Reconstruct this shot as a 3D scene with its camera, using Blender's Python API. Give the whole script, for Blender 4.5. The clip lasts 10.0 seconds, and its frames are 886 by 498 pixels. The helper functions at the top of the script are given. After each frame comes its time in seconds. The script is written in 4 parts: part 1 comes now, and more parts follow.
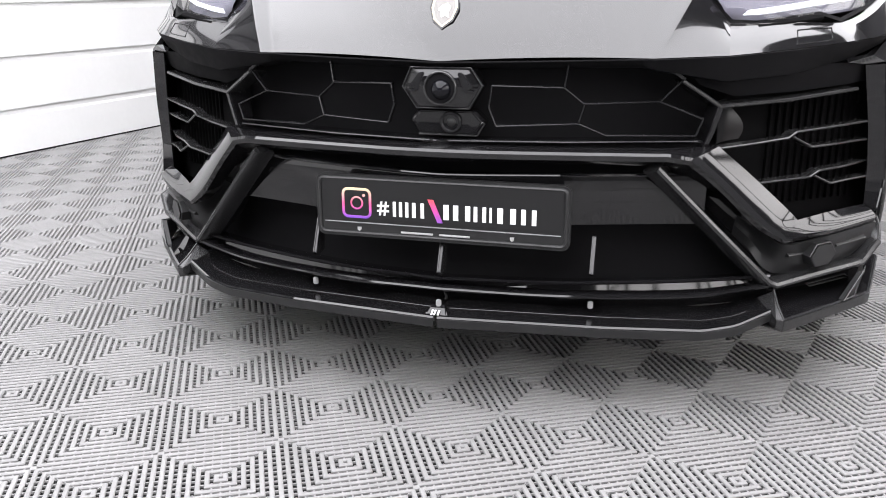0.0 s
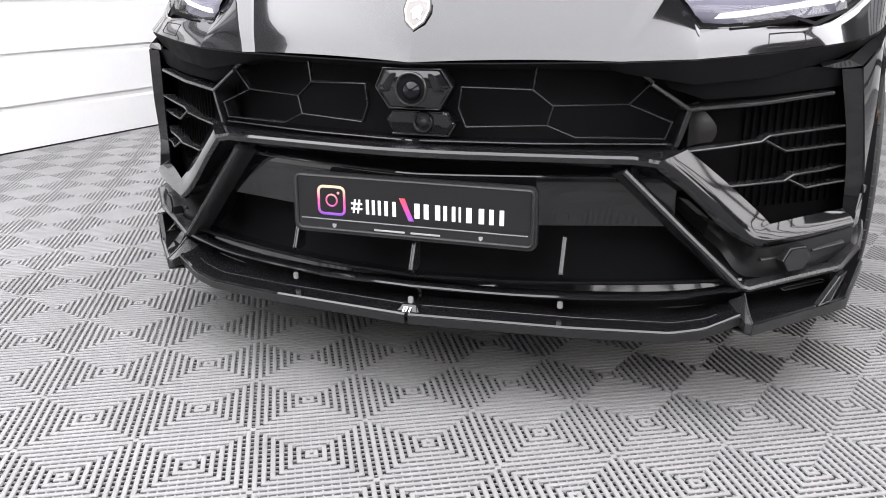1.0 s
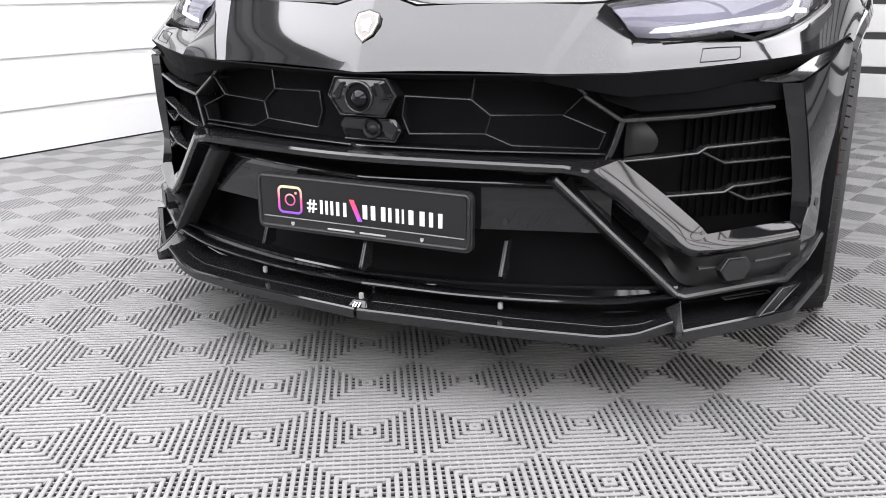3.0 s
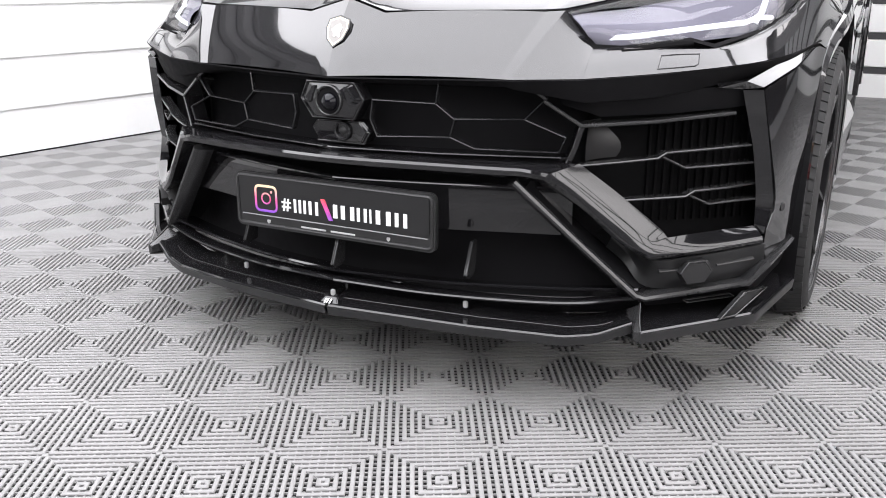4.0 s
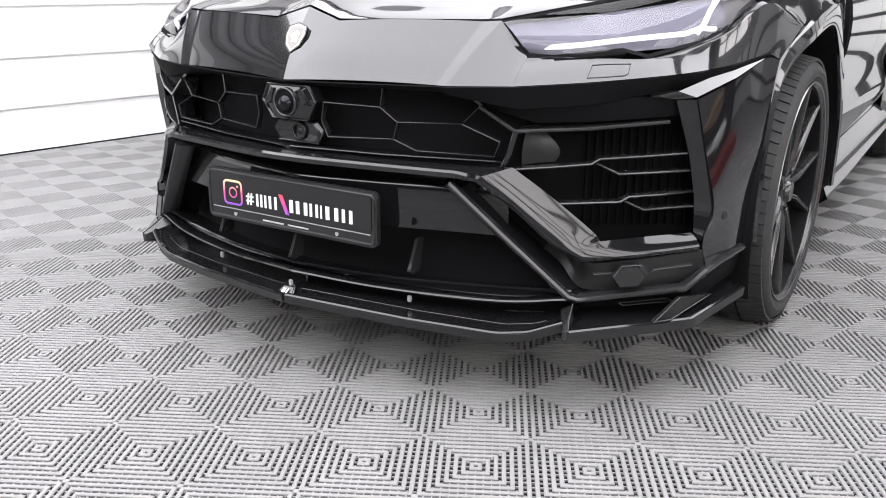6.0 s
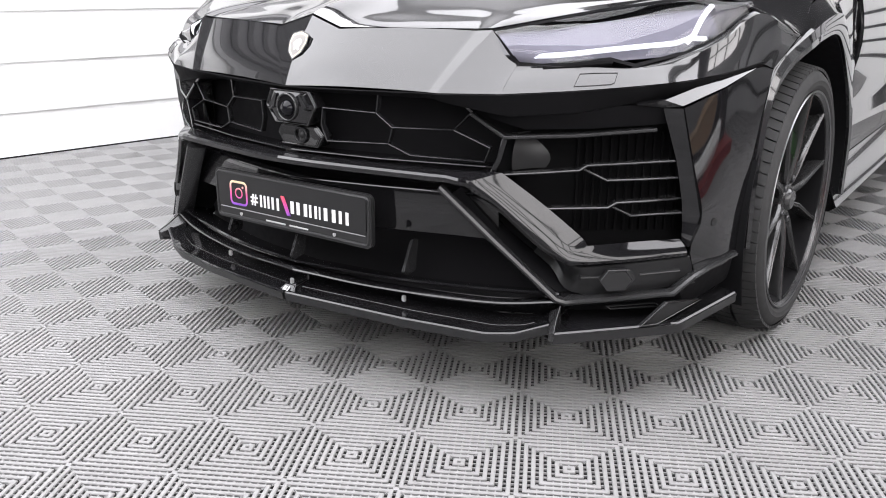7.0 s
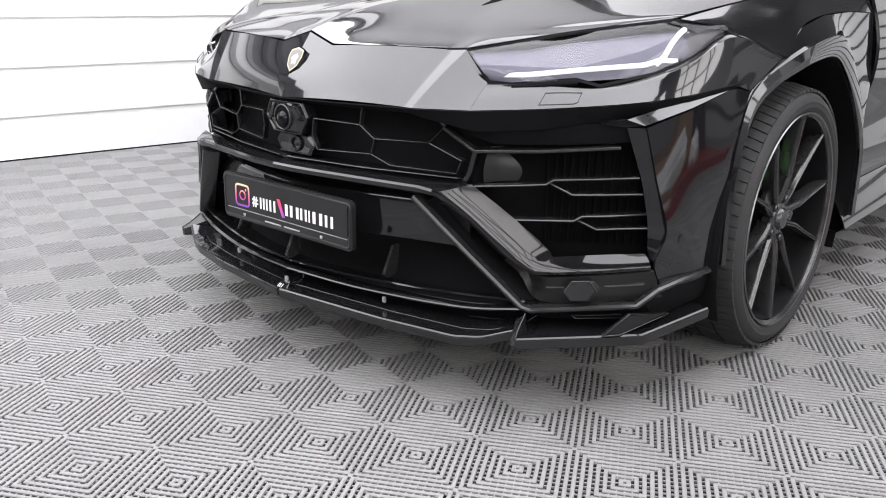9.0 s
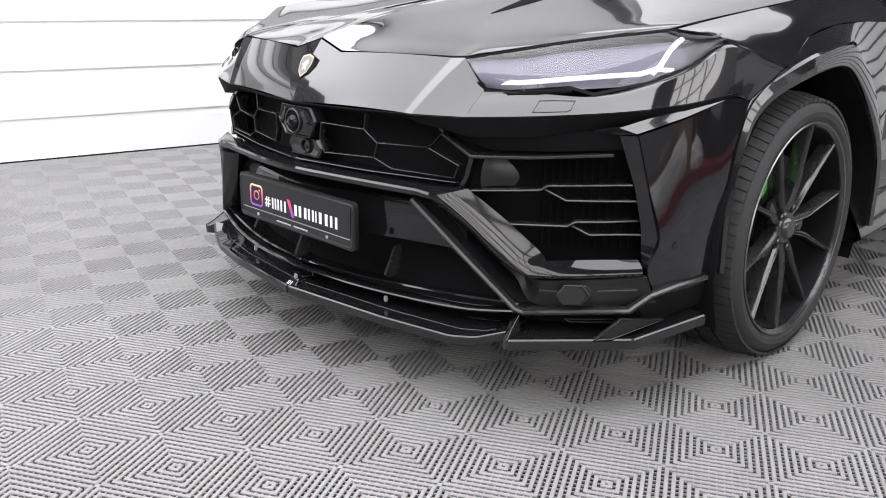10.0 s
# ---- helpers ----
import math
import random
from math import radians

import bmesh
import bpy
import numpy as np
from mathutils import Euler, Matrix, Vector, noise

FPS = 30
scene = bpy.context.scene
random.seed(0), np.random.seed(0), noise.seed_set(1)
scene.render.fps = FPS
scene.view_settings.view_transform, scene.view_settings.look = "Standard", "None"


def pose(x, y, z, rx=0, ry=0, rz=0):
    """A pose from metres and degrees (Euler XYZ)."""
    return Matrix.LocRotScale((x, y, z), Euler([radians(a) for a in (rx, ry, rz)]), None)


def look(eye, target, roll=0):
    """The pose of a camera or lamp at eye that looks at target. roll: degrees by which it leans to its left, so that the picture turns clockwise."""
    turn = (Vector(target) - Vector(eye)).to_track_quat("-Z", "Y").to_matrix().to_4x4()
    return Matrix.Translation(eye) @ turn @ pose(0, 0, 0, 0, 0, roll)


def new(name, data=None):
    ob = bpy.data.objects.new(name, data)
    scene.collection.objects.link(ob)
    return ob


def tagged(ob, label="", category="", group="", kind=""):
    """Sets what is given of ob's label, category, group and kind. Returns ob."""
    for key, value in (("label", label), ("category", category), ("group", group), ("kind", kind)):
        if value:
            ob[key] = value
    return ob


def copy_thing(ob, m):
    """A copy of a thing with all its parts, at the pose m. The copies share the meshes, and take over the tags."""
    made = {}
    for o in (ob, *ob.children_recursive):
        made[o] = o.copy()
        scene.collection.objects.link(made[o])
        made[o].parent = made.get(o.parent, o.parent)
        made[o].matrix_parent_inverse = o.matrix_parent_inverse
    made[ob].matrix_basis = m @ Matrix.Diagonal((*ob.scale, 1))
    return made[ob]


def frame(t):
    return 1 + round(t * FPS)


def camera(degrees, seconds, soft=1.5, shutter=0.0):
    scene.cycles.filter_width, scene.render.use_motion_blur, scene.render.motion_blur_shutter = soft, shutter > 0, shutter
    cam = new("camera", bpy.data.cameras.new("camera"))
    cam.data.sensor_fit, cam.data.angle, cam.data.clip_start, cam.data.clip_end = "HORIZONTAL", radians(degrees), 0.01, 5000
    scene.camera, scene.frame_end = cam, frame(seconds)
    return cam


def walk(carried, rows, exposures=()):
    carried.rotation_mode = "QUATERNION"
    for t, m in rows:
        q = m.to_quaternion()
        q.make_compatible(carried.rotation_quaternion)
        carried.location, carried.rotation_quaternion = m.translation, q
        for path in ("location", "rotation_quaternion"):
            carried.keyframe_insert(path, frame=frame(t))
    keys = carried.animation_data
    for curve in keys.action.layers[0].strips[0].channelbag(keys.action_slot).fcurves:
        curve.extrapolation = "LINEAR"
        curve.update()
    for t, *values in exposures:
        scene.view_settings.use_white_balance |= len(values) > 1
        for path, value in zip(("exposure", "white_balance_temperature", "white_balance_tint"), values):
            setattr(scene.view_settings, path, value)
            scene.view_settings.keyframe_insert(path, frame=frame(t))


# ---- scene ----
cam = camera(54.6, 10.0, soft=1.0)
PATH = [
    (0, (0.468, -1.652, 0.893), (-0.043, 0.19, 0.305), -0.3),
    (0.5, (0.539, -1.643, 0.901), (-0.015, 0.184, 0.304), -0.2),
    (1, (0.611, -1.636, 0.906), (0.015, 0.177, 0.309), -0.1),
    (1.5, (0.69, -1.633, 0.908), (0.05, 0.168, 0.317), -0.0),
    (2, (0.769, -1.624, 0.918), (0.083, 0.158, 0.323), -0.0),
    (2.5, (0.84, -1.622, 0.925), (0.111, 0.143, 0.33), 0.0),
    (4, (1.081, -1.596, 0.958), (0.234, 0.112, 0.354), 0.1),
    (4.5, (1.162, -1.581, 0.963), (0.276, 0.107, 0.358), 0.2),
    (5, (1.243, -1.563, 0.966), (0.317, 0.103, 0.361), 0.3),
    (5.5, (1.328, -1.541, 0.972), (0.361, 0.102, 0.367), 0.4),
    (7, (1.528, -1.512, 0.999), (0.439, 0.055, 0.4), 0.5),
    (7.5, (1.602, -1.501, 1.005), (0.474, 0.039, 0.408), 0.6),
    (8, (1.676, -1.488, 1.012), (0.51, 0.025, 0.418), 0.6),
    (8.5, (1.739, -1.463, 1.026), (0.535, 0.02, 0.433), 0.8),
    (9, (1.808, -1.436, 1.043), (0.562, 0.013, 0.45), 1.0),
    (9.5, (1.882, -1.409, 1.057), (0.589, -0.002, 0.466), 1.1),
    (10, (1.953, -1.382, 1.063), (0.613, -0.019, 0.473), 1.1),
]
walk(cam, [(t, look(eye, target, roll)) for t, eye, target, roll in PATH], exposures=((0, 0.09), (5.5, 0.06), (8, -0.07), (10, -0.20)))

# ---- light ----
world = bpy.data.worlds.new("room_air")
scene.world = world
world.use_nodes = True
world.node_tree.nodes["Background"].inputs[0].default_value = (0.9, 0.95, 1.0, 1)
world.node_tree.nodes["Background"].inputs[1].default_value = 0.05


# ---- materials ----
def mat(name, color, rough=0.5, metal=0.0, var=0.0, scale=20.0, bump=0.0, coat=0.0, emit=0.0, spec=0.5, piece=0.0):
    m = bpy.data.materials.new(name)
    m.use_nodes = True
    nt = m.node_tree
    b = nt.nodes["Principled BSDF"]
    b.inputs["Base Color"].default_value = (*color, 1)
    b.inputs["Roughness"].default_value = rough
    b.inputs["Metallic"].default_value = metal
    b.inputs["Specular IOR Level"].default_value = spec
    b.inputs["Coat Weight"].default_value = coat
    b.inputs["Coat Roughness"].default_value = 0.02
    if emit:
        b.inputs["Emission Color"].default_value = (*color, 1)
        b.inputs["Emission Strength"].default_value = emit
    if var or bump or piece:
        tc = nt.nodes.new("ShaderNodeTexCoord")
        n1 = nt.nodes.new("ShaderNodeTexNoise")
        n1.inputs["Scale"].default_value, n1.inputs["Detail"].default_value = scale, 6
        n2 = nt.nodes.new("ShaderNodeTexNoise")
        n2.inputs["Scale"].default_value, n2.inputs["Detail"].default_value = scale * 12, 3
        for n in (n1, n2):
            nt.links.new(tc.outputs["Object"], n.inputs["Vector"])
        mix = nt.nodes.new("ShaderNodeMath")
        mix.operation = "MULTIPLY_ADD"
        nt.links.new(n2.outputs["Fac"], mix.inputs[0])
        mix.inputs[1].default_value = 0.5
        nt.links.new(n1.outputs["Fac"], mix.inputs[2])
        ramp = nt.nodes.new("ShaderNodeMapRange")
        ramp.inputs["From Min"].default_value, ramp.inputs["From Max"].default_value = 0.4, 1.1
        ramp.inputs["To Min"].default_value, ramp.inputs["To Max"].default_value = 1 - var, 1 + var
        nt.links.new(mix.outputs[0], ramp.inputs["Value"])
        hs = nt.nodes.new("ShaderNodeHueSaturation")
        hs.inputs["Color"].default_value = (*color, 1)
        last = ramp.outputs[0]
        if piece:
            oi = nt.nodes.new("ShaderNodeObjectInfo")
            pr = nt.nodes.new("ShaderNodeMapRange")
            pr.inputs["To Min"].default_value, pr.inputs["To Max"].default_value = 1 - piece, 1 + piece
            nt.links.new(oi.outputs["Random"], pr.inputs["Value"])
            mul = nt.nodes.new("ShaderNodeMath")
            mul.operation = "MULTIPLY"
            nt.links.new(last, mul.inputs[0])
            nt.links.new(pr.outputs[0], mul.inputs[1])
            last = mul.outputs[0]
        nt.links.new(last, hs.inputs["Value"])
        nt.links.new(hs.outputs[0], b.inputs["Base Color"])
        rr = nt.nodes.new("ShaderNodeMapRange")
        rr.inputs["From Min"].default_value, rr.inputs["From Max"].default_value = 0.4, 1.1
        rr.inputs["To Min"].default_value, rr.inputs["To Max"].default_value = max(0.0, rough * 0.85), min(1.0, rough * 1.2)
        nt.links.new(mix.outputs[0], rr.inputs["Value"])
        nt.links.new(rr.outputs[0], b.inputs["Roughness"])
        if bump:
            bp = nt.nodes.new("ShaderNodeBump")
            bp.inputs["Strength"].default_value, bp.inputs["Distance"].default_value = bump, 0.002
            nt.links.new(mix.outputs[0], bp.inputs["Height"])
            nt.links.new(bp.outputs[0], b.inputs["Normal"])
    return m


M_PAINT = mat("black_paint", (0.0100, 0.0098, 0.0107), 0.10, coat=1.0, spec=0.42)
M_GLOSS = mat("gloss_black_plastic", (0.0082, 0.008, 0.0088), 0.05, var=0.1, scale=30, spec=0.6)
M_TRIM = mat("satin_black_plastic", (0.012, 0.012, 0.013), 0.24, var=0.25, scale=60, spec=0.4)
M_SATIN = mat("satin_bumper_plastic", (0.017, 0.017, 0.0176), 0.38, var=0.15, scale=90, bump=0.08)
M_EDGE = mat("polished_black_edge", (0.018, 0.018, 0.0186), 0.24, var=0.1, scale=40, spec=0.7)
M_DARK = mat("matt_black", (0.0066, 0.0064, 0.0072), 0.75, var=0.2, scale=40, spec=0.12)
M_PLATE = mat("plate_black", (0.009, 0.009, 0.0095), 0.35, var=0.1, scale=30)
M_FRAME = mat("plate_frame_plastic", (0.014, 0.014, 0.0145), 0.4, var=0.15, scale=80)
M_WHITE = mat("white_print", (0.85, 0.85, 0.86), 0.5)
M_SILVER = mat("silver_print", (0.6, 0.6, 0.6), 0.3, metal=0.6)
M_CLIP = mat("dull_silver_clip", (0.36, 0.36, 0.36), 0.4, metal=0.3)
M_GOLD = mat("gold_metal", (0.68, 0.58, 0.42), 0.35, metal=1.0)
M_CREAM = mat("dull_silver_enamel", (0.22, 0.21, 0.20), 0.4)
M_RUBBER = mat("tyre_rubber", (0.023, 0.023, 0.0232), 0.7, var=0.25, scale=30, bump=0.15)
M_RIM = mat("satin_black_alloy", (0.024, 0.024, 0.0245), 0.2, var=0.1, scale=40, spec=0.8)
M_RIMEDGE = mat("machined_alloy_edge", (0.22, 0.22, 0.225), 0.3, metal=1.0)
M_DISC = mat("brake_disc_steel", (0.10, 0.10, 0.105), 0.35, metal=1.0, var=0.2, scale=60)
M_GREEN = mat("green_caliper_paint", (0.12, 0.55, 0.08), 0.3, coat=0.5)
M_LAMPIN = mat("lamp_housing", (0.17, 0.165, 0.20), 0.4, var=0.15, scale=15)
M_LAMPOUT = mat("outer_lamp_housing", (0.075, 0.072, 0.08), 0.4, var=0.2, scale=15)
M_DRL = mat("daylight_strip", (0.95, 0.97, 1.0), 0.4, emit=1.1)
M_LENS = mat("camera_lens", (0.006, 0.006, 0.008), 0.06, spec=0.25)
M_FLOOR = mat("grey_floor_plastic", (0.238, 0.236, 0.235), 0.5, var=0.12, scale=6, bump=0.1, piece=0.05, spec=0.2)
# Near black, so the shade in the gaps between ribs lies in this colour.
M_BASE = mat("floor_underlay", (0.012, 0.012, 0.012), 0.9, var=0.3, scale=20)
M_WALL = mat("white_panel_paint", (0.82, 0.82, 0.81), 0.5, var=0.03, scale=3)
M_CEIL = mat("ceiling_grey", (0.3, 0.3, 0.31), 0.8, var=0.05, scale=2)
M_BAR_GREY = mat("bar_grey", (0.28, 0.28, 0.285), 0.5, var=0.1, scale=5)
M_SIDEWALL = mat("light_grey_side_plaster", (0.24, 0.24, 0.243), 0.8, var=0.08, scale=3)
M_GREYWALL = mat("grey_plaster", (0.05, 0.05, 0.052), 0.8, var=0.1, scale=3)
M_LIGHT = mat("softbox_fabric", (0.965, 0.958, 1.0), 0.8, emit=5.3)


def uneven(m, x0, x1, high):
    """The cloth is brighter towards one long side of the frame."""
    nt = m.node_tree
    tc = nt.nodes.new("ShaderNodeTexCoord")
    sep = nt.nodes.new("ShaderNodeSeparateXYZ")
    mr = nt.nodes.new("ShaderNodeMapRange")
    mr.interpolation_type = "SMOOTHSTEP"
    mr.inputs["From Min"].default_value, mr.inputs["From Max"].default_value = x0, x1
    mr.inputs["To Min"].default_value, mr.inputs["To Max"].default_value = high, nt.nodes["Principled BSDF"].inputs["Emission Strength"].default_value
    nt.links.new(tc.outputs["Object"], sep.inputs[0])
    nt.links.new(sep.outputs["X"], mr.inputs["Value"])
    nt.links.new(mr.outputs[0], nt.nodes["Principled BSDF"].inputs["Emission Strength"])


# Left side raised only to brighten the reflection in the narrow nose facet.
uneven(M_LIGHT, -2.0, -0.8, 6.4)
# Cloth of the added rear fill, stronger on its right for the floor there.
M_REAR_FILL = mat("rear_fill_fabric", (0.965, 0.958, 1.0), 0.8, emit=5.0)
uneven(M_REAR_FILL, 0.5, 1.7, 1.9)
M_SKY = mat("daylight_pane", (0.985, 0.957, 0.96), 0.8, emit=4.2)
M_CARD = mat("cardboard", (0.34, 0.23, 0.14), 0.85, var=0.15, scale=8)
M_REDPAINT = mat("red_paint", (0.27, 0.02, 0.025), 0.35, var=0.1, scale=6)
M_BACKWALL = mat("grey_back_plaster", (0.12, 0.12, 0.122), 0.8, var=0.03, scale=2)
# Panel white darkened so the right rear wall mirrors dimmer in the wing.
M_DULL_PANEL = mat("dulled_panel_white", (0.5, 0.5, 0.505), 0.8, var=0.03, scale=2)
M_UPPER = mat("pale_grey_plaster", (0.60, 0.60, 0.605), 0.8, var=0.03, scale=2)
M_BLACKBOX = mat("black_cabinet_paint", (0.012, 0.012, 0.013), 0.5, var=0.1, scale=6)
M_BLADE = mat("satin_black_blade", (0.020, 0.020, 0.0208), 0.2, var=0.2, scale=60, spec=0.6)
M_GAP = mat("joint_black", (0.0052, 0.0051, 0.0054), 0.9, spec=0.05)


def glass_mat(name, color, rough, ior=1.45, alpha=0.15):
    m = bpy.data.materials.new(name)
    m.use_nodes = True
    nt = m.node_tree
    nt.nodes.clear()
    out = nt.nodes.new("ShaderNodeOutputMaterial")
    tr = nt.nodes.new("ShaderNodeBsdfTransparent")
    tr.inputs[0].default_value = (*color, 1)
    gl = nt.nodes.new("ShaderNodeBsdfGlossy")
    gl.inputs["Roughness"].default_value = rough
    fr = nt.nodes.new("ShaderNodeFresnel")
    fr.inputs[0].default_value = ior
    mx = nt.nodes.new("ShaderNodeMixShader")
    nt.links.new(fr.outputs[0], mx.inputs[0])
    nt.links.new(tr.outputs[0], mx.inputs[1])
    nt.links.new(gl.outputs[0], mx.inputs[2])
    nt.links.new(mx.outputs[0], out.inputs[0])
    return m


M_GLASS = glass_mat("clear_lens", (0.92, 0.92, 0.95), 0.02)
M_TINT = mat("tinted_glass", (0.01, 0.012, 0.013), 0.03, coat=0.5)


# ---- mesh helpers ----
def V(p):
    return Vector(p)


def finish(ob, smooth=True):
    if smooth:
        for p in ob.data.polygons:
            p.use_smooth = True
        ob.data.set_sharp_from_angle(angle=radians(28))
    return ob


def part(name, bm, material, parent, label="", smooth=True):
    bmesh.ops.recalc_face_normals(bm, faces=bm.faces)
    me = bpy.data.meshes.new(name)
    bm.to_mesh(me)
    bm.free()
    me.materials.append(material)
    ob = new(name, me)
    ob.parent = parent
    finish(ob, smooth)
    return tagged(ob, label) if label else ob


def pair(name, bm, material, parent, label="", smooth=True):
    """A part on both sides of the car."""
    b2 = bm.copy()
    bmesh.ops.scale(b2, vec=(-1, 1, 1), verts=b2.verts)
    return part(name, bm, material, parent, label, smooth), part(name, b2, material, parent, label, smooth)


def thing(name, label, category, group="", kind="", at=(0, 0, 0)):
    ob = new(name)
    ob.empty_display_size = 0.1
    ob.location = at
    return tagged(ob, label, category, group, kind)


def spline(pts, n, smooth=True):
    """n points along a polyline, evenly by length, rounded between its points or straight."""
    pts = [V(p) for p in pts]
    d = [0.0]
    for a, b in zip(pts, pts[1:]):
        d.append(d[-1] + (b - a).length)
    out = []
    for i in range(n):
        s = d[-1] * i / (n - 1)
        k = min(max(j for j in range(len(d)) if d[j] <= s + 1e-9), len(pts) - 2)
        u = (s - d[k]) / max(d[k + 1] - d[k], 1e-9)
        a, b = pts[k], pts[k + 1]
        if smooth:
            p0 = pts[k - 1] if k else a * 2 - b
            p3 = pts[k + 2] if k + 2 < len(pts) else b * 2 - a
            out.append(0.5 * (2 * a + (b - p0) * u + (2 * p0 - 5 * a + 4 * b - p3) * u * u + (3 * a - p0 - 3 * b + p3) * u ** 3))
        else:
            out.append(a.lerp(b, u))
    return out


def grid(bm, rows, close=False):
    vs = [[bm.verts.new(p) for p in r] for r in rows]
    for a, b in zip(vs, vs[1:]):
        m = len(a)
        for i in range(m if close else m - 1):
            bm.faces.new((a[i], a[(i + 1) % m], b[(i + 1) % m], b[i]))
    return vs


def sheet(rows, nu=0, nv=0, thick=0.006, su=True, sv=True):
    """A panel through rows of points, with a thickness towards its back."""
    if nu:
        rows = [spline(r, nu, su) for r in rows]
    else:
        rows = [[V(p) for p in r] for r in rows]
    if nv:
        cols = [spline(c, nv, sv) for c in zip(*rows)]
        rows = [list(r) for r in zip(*cols)]
    bm = bmesh.new()
    grid(bm, rows)
    if thick:
        bmesh.ops.recalc_face_normals(bm, faces=bm.faces)
        bm.normal_update()
        c = sum((v.co for v in bm.verts), Vector()) / len(bm.verts)
        f = max(bm.faces, key=lambda q: q.calc_area())
        if f.normal.dot(Vector((c.x * 0.6, c.y - 1.5, 0.4))) < 0:
            bmesh.ops.reverse_faces(bm, faces=bm.faces)
            bm.normal_update()
        bmesh.ops.solidify(bm, geom=bm.faces[:], thickness=thick)
    return bm


def prism(pts, depth):
    """A polygon pushed along a vector."""
    bm = bmesh.new()
    a = [bm.verts.new(p) for p in pts]
    b = [bm.verts.new(V(p) + V(depth)) for p in pts]
    n = len(pts)
    bm.faces.new(a)
    bm.faces.new(b[::-1])
    for i in range(n):
        bm.faces.new((a[i], a[(i + 1) % n], b[(i + 1) % n], b[i]))
    return bm


def bevel(bm, w, seg=2, angle=30):
    bm.normal_update()
    es = [e for e in bm.edges if len(e.link_faces) == 2 and e.calc_face_angle(0) > radians(angle)]
    bmesh.ops.bevel(bm, geom=es, offset=w, segments=seg, affect="EDGES", clamp_overlap=True)
    return bm


def box(cx, cy, cz, sx, sy, sz, w=0.0):
    bm = bmesh.new()
    bmesh.ops.create_cube(bm, size=1, matrix=Matrix.Translation((cx, cy, cz)) @ Matrix.Diagonal((sx, sy, sz, 1)))
    return bevel(bm, w) if w else bm


def sweep(path, prof, out=(0, -1, 0), close=False):
    """A section of (outward, across) offsets drawn along a polyline."""
    path = [V(p) for p in path]
    bm, rows, n = bmesh.new(), [], len(path)
    for i, p in enumerate(path):
        a = path[(i - 1) % n] if close or i else p
        b = path[(i + 1) % n] if close or i < n - 1 else p
        t1 = (p - a).normalized() if (p - a).length > 1e-6 else (b - p).normalized()
        t2 = (b - p).normalized() if (b - p).length > 1e-6 else t1
        t = (t1 + t2).normalized()
        o = V(out)
        o = (o - t * o.dot(t)).normalized()
        c = t.cross(o)
        k = 1 / max(0.5, t.dot(t1))
        rows.append([p + o * u + c * v * k for u, v in prof])
    if close:
        rows.append(rows[0])
    vs = grid(bm, rows, close=True)
    if not close:
        bm.faces.new(vs[0])
        bm.faces.new(vs[-1][::-1])
    else:
        bmesh.ops.remove_doubles(bm, verts=bm.verts, dist=1e-6)
    return bm


def rect(d, w, c=0.002):
    """A section d deep and w wide with broken front edges."""
    return [(-d, -w / 2), (-c, -w / 2), (0, -w / 2 + c), (0, w / 2 - c), (-c, w / 2), (-d, w / 2)]


def turned(bm, at, rz):
    """A mesh built at the origin, turned about the upright axis and put in place."""
    bmesh.ops.transform(bm, matrix=pose(*at, 0, 0, rz), verts=bm.verts)
    return bm


def lathe(prof, n, axis_at):
    """A ring from (x, radius) pairs round the x axis."""
    bm = bmesh.new()
    rows = []
    for i in range(n):
        a = 2 * math.pi * i / n
        rows.append([V(axis_at) + V((x, r * math.cos(a), r * math.sin(a))) for x, r in prof])
    rows.append(rows[0])
    grid(bm, rows)
    bmesh.ops.remove_doubles(bm, verts=bm.verts, dist=1e-6)
    return bm


def facets(cols, per, along, crown=(), lift=(0, -0.7, 0.7)):
    """Flat strips between lines of points: each strip cut evenly, so that its edges stay crisp."""
    cols = [spline(c, along) for c in cols]
    rows = []
    for r in zip(*cols):
        row = []
        for a, b in zip(r, r[1:]):
            row.append((a, b))
        rows.append(row)
    ns = [max(2, int(max((r[k][1] - r[k][0]).length for r in rows) / per)) for k in range(len(rows[0]))]
    out = []
    for r in rows:
        line = []
        for k, ((a, b), n) in enumerate(zip(r, ns)):
            h = dict(crown).get(k, 0.0)
            line += [a.lerp(b, i / n) + V(lift) * h * 4 * (i / n) * (1 - i / n) for i in range(n)]
        out.append(line + [r[-1][1]])
    return out


# plan line of the nose: how far back the front lies, by the distance from the middle
PX = [0, 0.1, 0.25, 0.43, 0.545, 0.62, 0.70, 0.80, 0.86, 0.90, 0.935, 0.955, 0.97]
PY = [0.004, 0.020, 0.054, 0.108, 0.140, 0.192, 0.243, 0.318, 0.365, 0.405, 0.50, 0.62, 0.74]


def nose(x, z, back=0.0):
    return Vector((x, float(np.interp(abs(x), PX, PY)) + back, z))


# ---- setting ----
TURN_TILE = radians(28.35)
CELL = 0.2373
ORIGIN = Vector((0.301, -0.045, 0))


